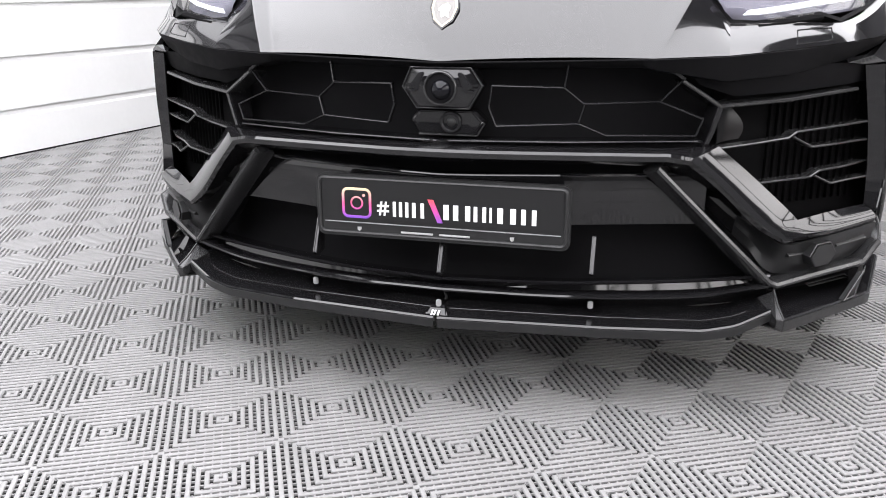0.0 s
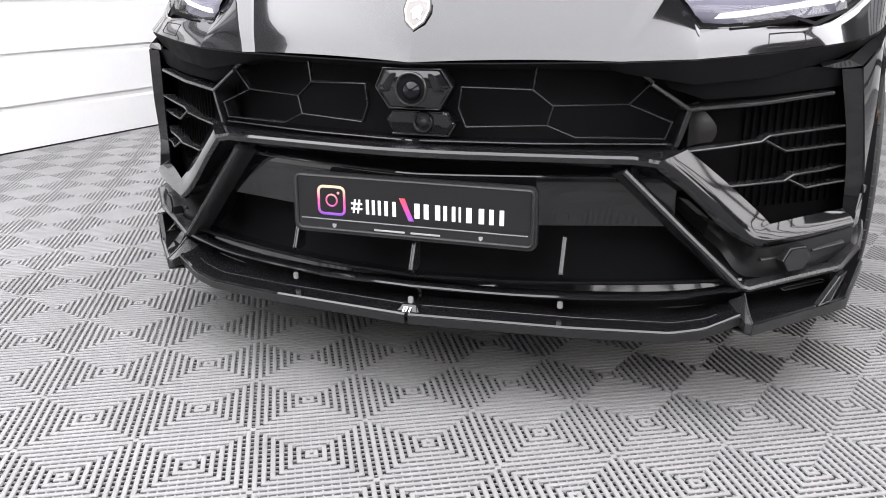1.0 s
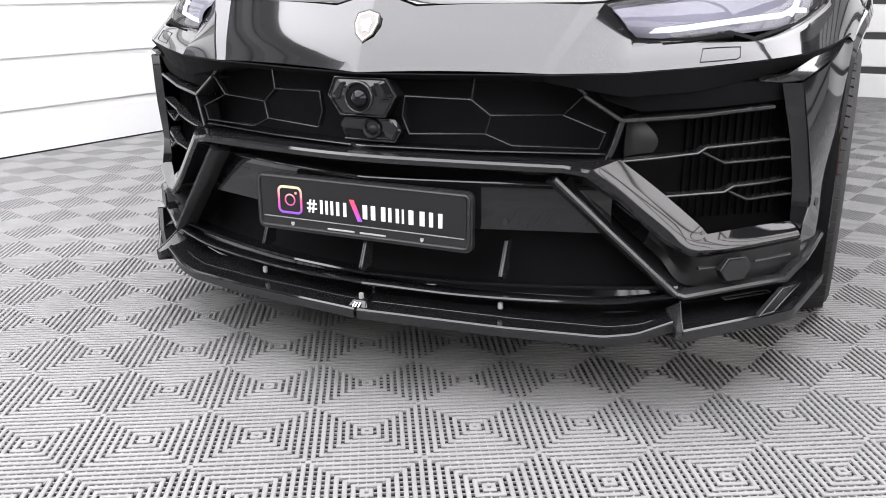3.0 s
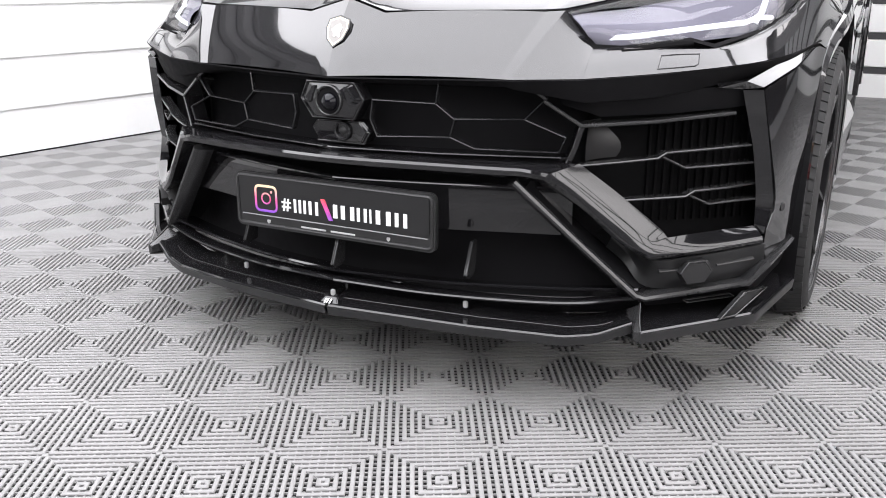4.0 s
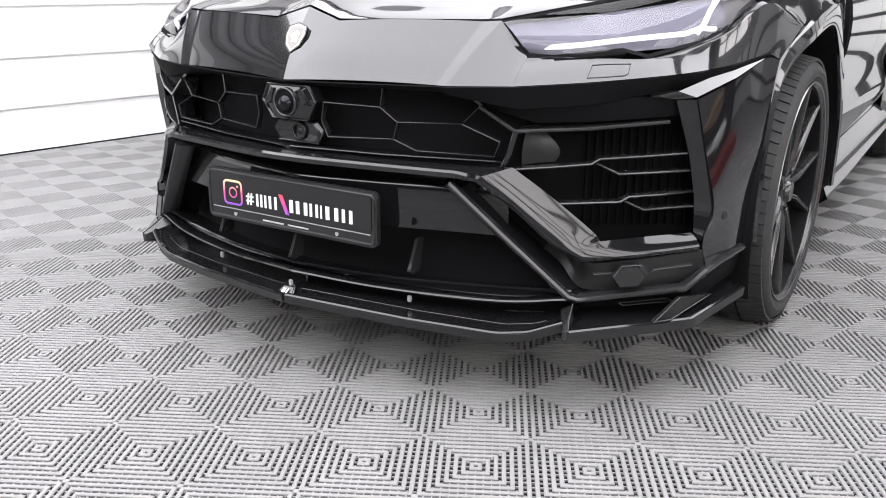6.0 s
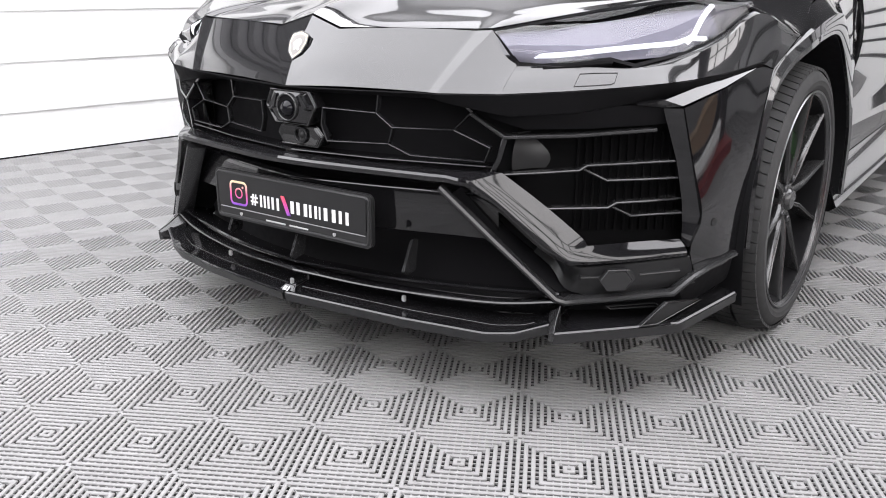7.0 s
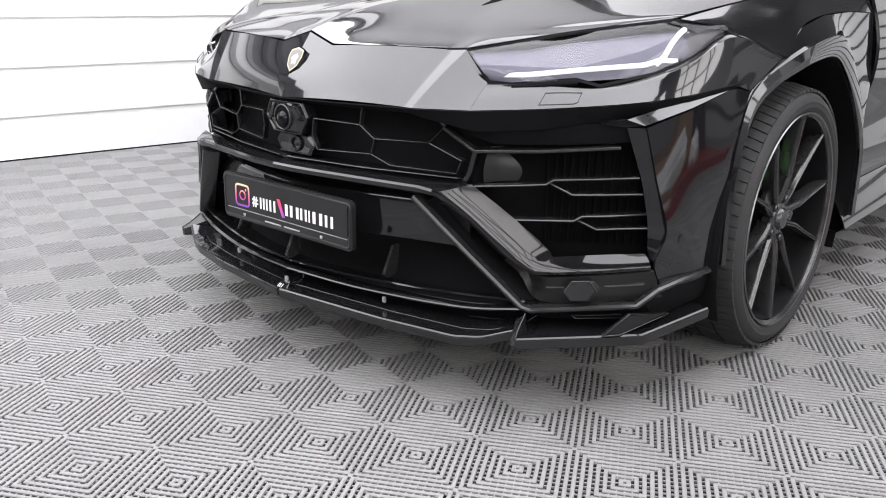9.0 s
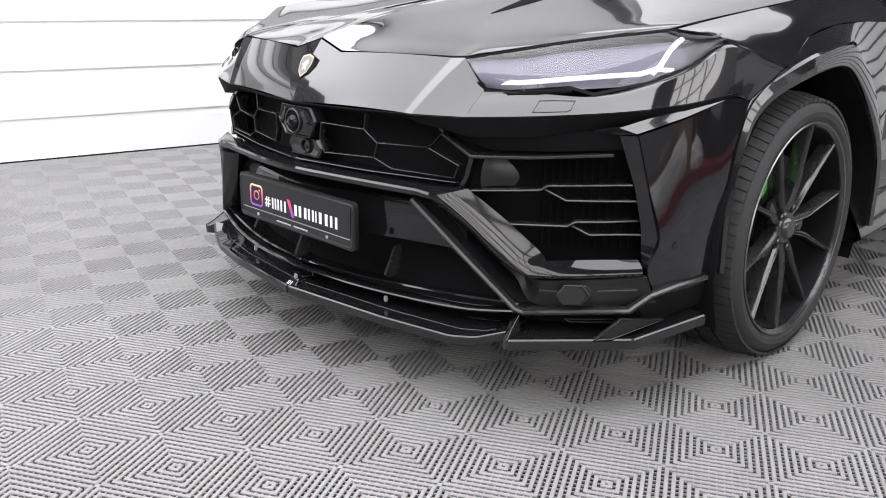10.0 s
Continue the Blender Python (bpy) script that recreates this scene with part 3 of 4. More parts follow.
rib("grille_rib", [(0.02, 0.592), (0.25, 0.590), (0.505, 0.590)], w=0.004, d=0.02)
rib("grille_rim", [(0.37, 0.748), (0.43, 0.744), (0.472, 0.713)], w=0.010, d=0.05, material=M_GLOSS)
rib("sill_trim", [(0.0, 0.582), (0.25, 0.581), (0.515, 0.580)], w=0.02, d=0.05, material=M_GLOSS, back=0.012)


def hexagon(cx, cz, rx, rz, y, flat=0.5):
    return [(cx - rx, y, cz), (cx - rx * flat, y, cz - rz), (cx + rx * flat, y, cz - rz), (cx + rx, y, cz), (cx + rx * flat, y, cz + rz), (cx - rx * flat, y, cz + rz)]


def disc(cx, cy, cz, r, d, n=32, dome=0.0):
    """A round boss that faces the front."""
    bm = bmesh.new()
    rows = []
    for k, (q, y) in enumerate([(1.0, d), (1.0, 0.004), (0.94, 0.0), (0.7, -dome * 0.5), (0.4, -dome * 0.85), (0.02, -dome)]):
        rows.append([(cx + r * q * math.cos(2 * math.pi * i / n), cy + y, cz + r * q * math.sin(2 * math.pi * i / n)) for i in range(n)])
    vs = grid(bm, rows, close=True)
    bm.faces.new(vs[-1])
    return bm


def ring(cx, cy, cz, r, w, d, n=40):
    return sweep([(cx + r * math.cos(2 * math.pi * i / n), cy, cz + r * math.sin(2 * math.pi * i / n)) for i in range(n)], rect(d, w, 0.0015), close=True)


HEX = [(-0.080, 0.698), (-0.050, 0.655), (0.062, 0.655), (0.090, 0.702), (0.066, 0.738), (-0.062, 0.738)]


def inset(pts, k, cx=0.004, cz=0.697):
    return [(cx + (x - cx) * k, cz + (z - cz) * k) for x, z in pts]


def lofted(loops, cap=True):
    """A boss through outlines of (x, z) points, each at its own depth."""
    bm = bmesh.new()
    vs = grid(bm, [[(x, y, z) for x, z in pts] for pts, y in loops], close=True)
    if cap:
        bm.faces.new(vs[-1])
    return bm


cam_house = part("camera_housing", bevel(lofted([(HEX, 0.05), (HEX, 0.018), (inset(HEX, 0.95), 0.013), (inset(HEX, 0.90), 0.017), (inset(HEX, 0.55), 0.008)]), 0.0012, 2, 15), M_GLOSS, car, "gloss black hexagonal camera housing")
part("housing_rim", sweep([(x, 0.0135, z) for x, z in inset(HEX, 0.965)], rect(0.004, 0.003, 0.001), close=True), M_EDGE, cam_house)
for u in (-1, 1):
    lug = [(0.004 + u * x, z) for x, z in ((0.066, 0.700), (0.044, 0.728), (0.034, 0.728), (0.048, 0.690))]
    part("visor_lug", bevel(lofted([(lug, 0.02), (lug, 0.006)]), 0.002, 2, 30), M_TRIM, cam_house)
    part("visor_lip", bevel(box(0.004 + u * 0.060, 0.007, 0.692, 0.018, 0.006, 0.004), 0.001), M_TRIM, cam_house)
part("lens_ring", ring(0.004, 0.000, 0.697, 0.032, 0.005, 0.012), M_EDGE, cam_house)
part("lens_well", disc(0.004, 0.0045, 0.697, 0.031, 0.01), M_DARK, cam_house)
part("lens", disc(0.006, -0.001, 0.695, 0.0205, 0.01, dome=0.012), M_LENS, cam_house, "dark round camera lens")
LOW_BOX = [(-0.050, 0.600), (0.073, 0.600), (0.090, 0.628), (0.068, 0.650), (-0.053, 0.650), (-0.068, 0.628)]
low_house = part("sensor_housing", bevel(lofted([(LOW_BOX, 0.075), (LOW_BOX, 0.040), (inset(LOW_BOX, 0.90, 0.010, 0.626), 0.034), (inset(LOW_BOX, 0.55, 0.014, 0.626), 0.037)]), 0.002, 2, 15), M_GLOSS, car, "gloss black sensor housing")
part("housing_lip", sweep([(-0.050, 0.034, 0.600), (0.073, 0.034, 0.600), (0.088, 0.036, 0.625)], rect(0.006, 0.004, 0.001)), M_EDGE, low_house)
part("sensor_well", ring(0.018, 0.030, 0.626, 0.019, 0.006, 0.012), M_TRIM, low_house)
part("sensor", disc(0.018, 0.036, 0.626, 0.010, 0.01, dome=0.004), M_FRAME, low_house, "round dark grey sensor")


def shield(y, k, cz, lean):
    pts = [(-0.028, 0.026), (0.0, 0.034), (0.028, 0.026), (0.031, 0.006), (0.022, -0.02), (0.0, -0.037), (-0.022, -0.02), (-0.031, 0.006)]
    return [(x * k, y + z * k * lean, cz + z * k) for x, z in pts]


badge = part("badge", bevel(prism(shield(0.0530, 0.92, 0.845, 0.60), (0, 0.012, -0.008)), 0.0015), M_GLOSS, car, "black shield badge with a gold line")
part("badge_rim", prism(shield(0.0524, 0.85, 0.845, 0.60), (0, 0.003, 0)), M_GOLD, badge, "gold shield line")
part("badge_face", prism(shield(0.0518, 0.74, 0.845, 0.60), (0, 0.003, 0)), M_CREAM, badge, "dull silver shield face")
part("badge_emblem", prism([(x, 0.0514 + z * 0.60, 0.845 + z) for x, z in ((-0.013, 0.002), (-0.004, 0.010), (0.006, 0.014), (0.014, 0.006), (0.010, -0.004), (0.012, -0.014), (0.004, -0.010), (-0.004, -0.013), (-0.006, -0.003))], (0, -0.001, 0)), M_SILVER, badge, "plain silver emblem")

# ---- side intakes ----
pair("intake_back", sheet([[nose(x, z, 0.09) for x in np.linspace(0.53, 0.90, 14)] for z in (0.38, 0.55, 0.73)], thick=0.004), M_GAP, car)
for k in range(13):
    x = 0.655 + 0.016 * k
    pair("cooler_fin", sweep([nose(x, 0.43, 0.08), nose(x, 0.665, 0.08)], rect(0.012, 0.006, 0.001), out=(0.5, -0.8, 0)), M_GAP, car)


def slat(pts, w=0.0052, d=0.028):
    pair("intake_slat", sweep([V(p) for p in pts], rect(d, w, 0.002), out=(0.5, -0.85, 0)), M_EDGE, car)


slat([(0.470, 0.112, 0.711), (0.545, 0.139, 0.660), (0.68, 0.228, 0.666), (0.825, 0.339, 0.680)], 0.008, 0.05)
slat([(0.545, 0.144, 0.574), (0.62, 0.19, 0.580), (0.688, 0.239, 0.586), (0.704, 0.247, 0.598), (0.78, 0.31, 0.602), (0.859, 0.378, 0.607)])
slat([(0.696, 0.245, 0.589), (0.740, 0.276, 0.563), (0.80, 0.33, 0.564), (0.865, 0.392, 0.566)])
slat([(0.62, 0.196, 0.494), (0.744, 0.282, 0.498), (0.762, 0.29, 0.511), (0.82, 0.345, 0.513), (0.872, 0.412, 0.515)])
slat([(0.752, 0.287, 0.501), (0.791, 0.311, 0.480), (0.83, 0.36, 0.480), (0.882, 0.412, 0.481)])
pair("intake_web", sweep([V((0.545, 0.142, 0.658)), V((0.532, 0.140, 0.61)), V((0.52, 0.135, 0.578))], rect(0.05, 0.012, 0.002), out=(0.4, -0.9, 0)), M_GLOSS, car)


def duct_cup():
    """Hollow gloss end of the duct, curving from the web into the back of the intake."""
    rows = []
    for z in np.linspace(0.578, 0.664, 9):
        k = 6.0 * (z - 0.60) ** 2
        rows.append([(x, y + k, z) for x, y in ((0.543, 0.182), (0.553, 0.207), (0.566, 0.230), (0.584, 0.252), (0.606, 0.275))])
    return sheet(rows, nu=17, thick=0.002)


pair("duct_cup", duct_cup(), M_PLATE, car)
pair("intake_upper", sheet([[(0.47, 0.15, 0.74), (0.56, 0.16, 0.735), (0.70, 0.245, 0.735), (0.80, 0.32, 0.735), (0.86, 0.375, 0.74)], [(0.50, 0.15, 0.70), (0.57, 0.19, 0.675), (0.70, 0.27, 0.68), (0.80, 0.345, 0.688), (0.86, 0.40, 0.695)]], thick=0.004), M_DARK, car)

# ---- wing corner and frame ----
pair("corner_wing", sheet([[(0.791, 0.296, 0.737), (0.842, 0.327, 0.750), (0.90, 0.48, 0.785), (0.944, 0.635, 0.806)], [(0.834, 0.342, 0.731), (0.873, 0.357, 0.736), (0.922, 0.49, 0.770), (0.948, 0.637, 0.804)]], thick=0.012), M_PAINT, car)
pair("corner_leg", sheet([[(0.833, 0.345, 0.729), (0.862, 0.385, 0.60), (0.876, 0.405, 0.50), (0.880, 0.412, 0.405)], [(0.873, 0.360, 0.730), (0.896, 0.388, 0.60), (0.914, 0.424, 0.475), (0.903, 0.395, 0.405)], [(0.873, 0.40, 0.730), (0.896, 0.42, 0.60), (0.914, 0.46, 0.475), (0.903, 0.43, 0.405)]], nu=14, thick=0.006, su=False), M_GLOSS, car)
pair("cheek_panel", sheet([
    [(0.876, 0.361, 0.731), (0.924, 0.492, 0.766), (0.949, 0.640, 0.803), (0.966, 0.715, 0.795)],
    [(0.899, 0.392, 0.60), (0.932, 0.52, 0.62), (0.955, 0.65, 0.64), (0.958, 0.672, 0.65)],
    [(0.918, 0.428, 0.475), (0.936, 0.54, 0.48), (0.949, 0.64, 0.48), (0.951, 0.652, 0.48)],
    [(0.906, 0.402, 0.40), (0.936, 0.53, 0.40), (0.946, 0.63, 0.40), (0.949, 0.652, 0.40)],
    [(0.910, 0.447, 0.322), (0.935, 0.55, 0.324), (0.943, 0.62, 0.326), (0.946, 0.655, 0.328)]], 14, 18, thick=0.006), M_GLOSS, car)
pair("parking_sensor", turned(disc(0, 0, 0, 0.010, 0.01), (0.9305, 0.485, 0.45), 68), M_GLOSS, car)

BAR = [(0, -0.034, 0.572), (0.10, -0.026, 0.5715), (0.25, 0.002, 0.570), (0.40, 0.031, 0.569), (0.450, 0.043, 0.5685)]
SECTION = [(0.050, 0.013), (0.024, 0.0125), (0.0050, 0.0095), (0.0, 0.0045), (0.001, -0.006), (0.035, -0.020)]
ARM = [
    [(0.546, 0.132, 0.582), (0.62, 0.184, 0.514), (0.70, 0.232, 0.437), (0.722, 0.234, 0.415), (0.80, 0.320, 0.418), (0.878, 0.400, 0.420)],
    [(0.525, 0.100, 0.575), (0.594, 0.148, 0.512), (0.674, 0.195, 0.432), (0.711, 0.213, 0.401), (0.80, 0.303, 0.405), (0.892, 0.393, 0.411)],
    [(0.502, 0.068, 0.568), (0.567, 0.112, 0.508), (0.646, 0.159, 0.425), (0.700, 0.194, 0.385), (0.80, 0.286, 0.391), (0.902, 0.388, 0.400)],
    [(0.496, 0.064, 0.562), (0.561, 0.108, 0.502), (0.640, 0.155, 0.419), (0.698, 0.191, 0.379), (0.80, 0.283, 0.385), (0.904, 0.386, 0.394)],
    [(0.490, 0.068, 0.554), (0.555, 0.112, 0.495), (0.635, 0.159, 0.412), (0.696, 0.195, 0.372), (0.80, 0.287, 0.377), (0.904, 0.391, 0.386)],
    [(0.474, 0.106, 0.538), (0.544, 0.147, 0.483), (0.627, 0.197, 0.405), (0.691, 0.23, 0.365), (0.80, 0.315, 0.368), (0.904, 0.42, 0.376)]]
pair("front_frame", sheet([span([V(p) + Vector((0, u, w)) for p in BAR], 6)[:-1] + span([V(BAR[-1]) + Vector((0, u, w)), r[0]], 4, False)[:-1] + span(r[:4], 6)[:-1] + span(r[3:], 6) for (u, w), r in zip(SECTION, ARM)], thick=0.003), M_GLOSS, car, "gloss black frame round the lower opening")
RECESS = [
    [(0.495, 0.125, 0.553), (0.560, 0.160, 0.494), (0.640, 0.203, 0.413), (0.697, 0.206, 0.367), (0.80, 0.292, 0.371), (0.908, 0.398, 0.381)],
    [(0.478, 0.165, 0.549), (0.553, 0.205, 0.470), (0.633, 0.240, 0.392), (0.698, 0.226, 0.342), (0.80, 0.304, 0.346), (0.908, 0.418, 0.354)],
    [(0.465, 0.170, 0.544), (0.548, 0.210, 0.450), (0.627, 0.250, 0.370), (0.694, 0.238, 0.314), (0.80, 0.312, 0.316), (0.908, 0.432, 0.322)],
    [(0.452, 0.130, 0.540), (0.543, 0.180, 0.436), (0.622, 0.235, 0.352), (0.684, 0.240, 0.292), (0.80, 0.325, 0.294), (0.910, 0.450, 0.302)]]
pair("arm_recess", sheet([span(r, 5)[:9] for r in RECESS], nv=10, thick=0.004), M_GLOSS, car)
pair("lower_bumper", sheet([span(r, 5)[8:] for r in RECESS], nv=10, thick=0.004), M_SATIN, car, "satin black recessed bumper corner")
pair("lower_blade", sweep(span([(0.432, 0.046, 0.547), (0.55, 0.108, 0.420), (0.674, 0.177, 0.288)], 6, False)[:-1] + span([(0.674, 0.177, 0.288), (0.691, 0.193, 0.279), (0.79, 0.284, 0.286), (0.886, 0.366, 0.293)], 3, False)[:-1] + [V((0.886, 0.366, 0.293)), V((0.921, 0.405, 0.333)), V((0.938, 0.50, 0.342)), V((0.952, 0.625, 0.340))],
                          [(-0.045, -0.011), (-0.006, -0.010), (0.002, -0.006), (0.005, 0.0), (0.003, 0.005), (-0.006, 0.009), (-0.045, 0.011)], out=(0.45, -0.9, 0.15)), M_BLADE, car)
pair("blade_web", sheet([
    [(0.680, 0.225, 0.282), (0.79, 0.325, 0.282), (0.886, 0.410, 0.290), (0.925, 0.53, 0.335), (0.94, 0.64, 0.335)],
    [(0.670, 0.265, 0.250), (0.79, 0.365, 0.250), (0.880, 0.450, 0.255), (0.905, 0.54, 0.265), (0.93, 0.66, 0.270)],
    [(0.680, 0.285, 0.225), (0.79, 0.385, 0.225), (0.880, 0.470, 0.230), (0.90, 0.56, 0.24), (0.92, 0.67, 0.25)]], nv=7, thick=0.003), M_DARK, car)
pair("fog_hexagon", bevel(prism([V(p) for p in hexagon(0.786, 0.334, 0.021, 0.0175, 0.0, 0.55)], (0, 0.03, 0)), 0.005), M_FRAME, car)
for ob in [o for o in car.children if o.name.startswith("fog_hexagon")]:
    s = 1 if ob.name == "fog_hexagon" else -1
    for v in ob.data.vertices:
        v.co.y += 0.259 + (abs(v.co.x) - 0.786) * 0.95

pair("opening_side", sheet([[(0.445, 0.085, 0.53), (0.53, 0.13, 0.437), (0.62, 0.175, 0.342), (0.684, 0.205, 0.288)], [(0.43, 0.22, 0.545), (0.53, 0.26, 0.437), (0.62, 0.30, 0.33), (0.684, 0.32, 0.27)]], thick=0.003), M_DARK, car)

pair("fog_bezel", sweep([V((x, 0.266 + (x - 0.786) * 0.95, z)) for x, y, z in hexagon(0.786, 0.334, 0.0275, 0.0235, 0.0, 0.55)], rect(0.03, 0.005, 0.0015), out=(0.6, -0.8, 0), close=True), M_SATIN, car)
for pts in (((0.712, 0.222, 0.336), (0.752, 0.256, 0.336)), ((0.820, 0.316, 0.340), (0.890, 0.386, 0.345))):
    pair("channel_line", sweep([V(p) + Vector((0, 0.004, 0)) for p in pts], [(-0.012, -0.010), (0.0, -0.002), (0.001, 0.0), (0.0, 0.002), (-0.012, 0.004)], out=(0.6, -0.8, 0)), M_SATIN, car)

# ---- lower opening, plate and splitter ----
part("opening_back", sheet([[nose(x, z, 0.11) for x in np.linspace(-0.86, 0.86, 33)] for z in (0.17, 0.4, 0.56)], thick=0.004), M_DARK, car)
# Plain black boxes added to block the bright view through the hollow body.
pair("bay_block", box(0.24, 1.1, 0.56, 0.52, 1.7, 0.5), M_DARK, car)
pair("duct_block", box(0.66, 0.60, 0.56, 0.40, 0.16, 0.5), M_DARK, car)
part("plate_panel", sheet([[nose(x, z, b) for x in np.linspace(-0.53, 0.53, 27)] for z, b in ((0.522, 0.04), (0.518, 0.014), (0.505, 0.012), (0.46, 0.015), (0.415, 0.018), (0.405, 0.05))], thick=0.003), M_GLOSS, car)
part("panel_edge", sweep([nose(x, 0.520, 0.013) for x in np.linspace(-0.545, 0.545, 40)], [(0.0036 * math.cos(a), 0.0036 * math.sin(a)) for a in np.linspace(0, 2 * math.pi, 9)[:-1]]), M_GLOSS, car)
pair("panel_sensor", disc(0.311, 0.088, 0.433, 0.010, 0.01), M_GLOSS, car)
pair("tow_cover", sweep([nose(x, z, b) for x, z, b in ((0.366, 0.492, 0.012), (0.438, 0.492, 0.012), (0.446, 0.434, 0.022), (0.374, 0.432, 0.022))], [(-0.002, -0.0005), (0.0003, -0.0005), (0.0003, 0.0005), (-0.002, 0.0005)], close=True), M_GLOSS, car)
def rounded(cx, cz, half, r, y, n=6, tall=None):
    pts = []
    for sx, sz, a0 in ((1, 1, 0), (-1, 1, 90), (-1, -1, 180), (1, -1, 270)):
        for k in range(n + 1):
            a = radians(a0 + 90 * k / n)
            pts.append(V((cx + sx * (half - r) + r * math.cos(a), y, cz + sz * ((tall or half) - r) + r * math.sin(a))))
    return pts


plate = part("number_plate", bevel(prism(rounded(0.003, 0.448, 0.268, 0.014, -0.005, 5, 0.064), (0, 0.014, 0)), 0.0025, 2, 40), M_FRAME, car, "black plate in a black plastic frame")
part("plate_rim", sweep(rounded(0.003, 0.448, 0.2625, 0.011, -0.0075, 5, 0.0585), [(-0.003, -0.004), (0.0, -0.003), (0.0015, 0.0), (0.0, 0.003), (-0.003, 0.004)], close=True), M_FRAME, plate)
part("plate_board", bevel(prism(rounded(0.003, 0.462, 0.256, 0.006, -0.0082, 4, 0.0415), (0, 0.004, 0)), 0.0006, 1, 40), M_PLATE, plate)
part("plate_strip", box(0.003, -0.0065, 0.4125, 0.505, 0.003, 0.0016), M_BAR_GREY, plate)
for x, w in ((-0.045, 0.070), (0.036, 0.066)):
    part("print_bar", box(x, -0.0062, 0.397, w, 0.003, 0.0042, 0.001), M_SILVER, plate, "small silver line of print")
for x in (-0.172, 0.157):
    part("plate_screw", bevel(prism([(x + u * 0.11, -0.0055, 0.399 + v * 0.11) for u, v in ((-0.03, 0.03), (0.03, 0.03), (0.027, -0.01), (0.0, -0.036), (-0.027, -0.01))], (0, -0.003, 0)), 0.0008), M_SILVER, plate)


def gradient(name, a, b, c, z0, z1):
    """Print that runs from one colour at the foot over a second to a third at the top."""
    m = mat(name, a, 0.5)
    nt = m.node_tree
    tc = nt.nodes.new("ShaderNodeTexCoord")
    sep = nt.nodes.new("ShaderNodeSeparateXYZ")
    mr = nt.nodes.new("ShaderNodeMapRange")
    mr.inputs["From Min"].default_value, mr.inputs["From Max"].default_value = z0, z1
    cr = nt.nodes.new("ShaderNodeValToRGB")
    cr.color_ramp.elements[0].color, cr.color_ramp.elements[1].color = (*a, 1), (*c, 1)
    e = cr.color_ramp.elements.new(0.5)
    e.color = (*b, 1)
    nt.links.new(tc.outputs["Object"], sep.inputs[0])
    nt.links.new(sep.outputs["Z"], mr.inputs["Value"])
    nt.links.new(mr.outputs[0], cr.inputs[0])
    nt.links.new(cr.outputs[0], nt.nodes["Principled BSDF"].inputs["Base Color"])
    return m


M_ICON = gradient("icon_print", (0.22, 0.08, 0.55), (0.85, 0.12, 0.30), (0.95, 0.72, 0.45), 0.424, 0.488)
M_CROSS = gradient("cross_print", (0.22, 0.10, 0.55), (0.55, 0.07, 0.35), (0.85, 0.10, 0.12), 0.42, 0.472)
part("icon_frame", sweep(rounded(-0.176, 0.4555, 0.030, 0.011, -0.0092), rect(0.001, 0.0055, 0.0002), close=True), M_ICON, plate, "rounded square print, orange to violet")
part("icon_ring", ring(-0.176, -0.0092, 0.4555, 0.0125, 0.0045, 0.001), M_ICON, plate)
part("icon_dot", disc(-0.160, -0.0092, 0.4725, 0.0032, 0.001), M_ICON, plate)
# each sign of the print is a group of plain upright bars as wide as the sign
SIGNS = [(-0.096, -0.062, 3), (-0.054, -0.028, 2), (0.008, 0.030, 1), (0.034, 0.070, 2), (0.077, 0.103, 2), (0.110, 0.115, 1), (0.122, 0.142, 1), (0.149, 0.168, 1), (0.175, 0.206, 2)]
for x0, x1, n in SIGNS:
    w = (x1 - x0) if n == 1 else (x1 - x0) * 0.30
    w = min(w, 0.0115) if n < 3 else (x1 - x0) * 0.2
    for k in range(n):
        xc = (x0 + x1) / 2 if n == 1 else x0 + w / 2 + (x1 - x0 - w) * k / (n - 1)
        part("print_bar", box(xc, -0.0085, 0.447, w, 0.002, 0.032, 0.0004), M_WHITE, plate)
for x in (-0.1225, -0.1125):
    part("print_bar", prism([(x - 0.0040, -0.0085, 0.432), (x + 0.0000, -0.0085, 0.432), (x + 0.0040, -0.0085, 0.462), (x + 0.0000, -0.0085, 0.462)], (0, -0.002, 0)), M_WHITE, plate)
for z in (0.4415, 0.4525):
    part("print_bar", box(-0.1175, -0.0088, z, 0.026, 0.002, 0.0042, 0.0004), M_WHITE, plate)
part("print_slash", prism([(-0.020, -0.0085, 0.472), (-0.008, -0.0085, 0.472), (0.012, -0.0085, 0.424), (0.001, -0.0085, 0.424)], (0, -0.002, 0)), M_CROSS, plate, "slanted bar, red to violet")
for x in (-0.312, 0.0, 0.312):
    y = nose(x, 0).y
    part("opening_fin", bevel(prism([(x - 0.004, y - 0.004, 0.314), (x - 0.004, y + 0.030, 0.385), (x - 0.004, y + 0.05, 0.385), (x - 0.004, y + 0.04, 0.31), (x - 0.004, y + 0.006, 0.305)], (0.008, 0, 0)), 0.002), M_BLADE, car)

LIP_X = sorted(set(np.linspace(0, 0.676, 24).tolist() + [0.345, 0.545]))


def along(line, xs, dy=0.0, dz=0.0):
    """Points at the given distances from the middle on a line of (x, y, z) corners, moved back and up."""
    px, py, pz = zip(*line)
    return [Vector((x, float(np.interp(x, px, py)) + dy, float(np.interp(x, px, pz)) + dz)) for x in xs]


def eased(line, n=12):
    """A line rounded between its corners, as (x, y, z) with rising x."""
    return [tuple(p) for p in spline(line, n * (len(line) - 1))]


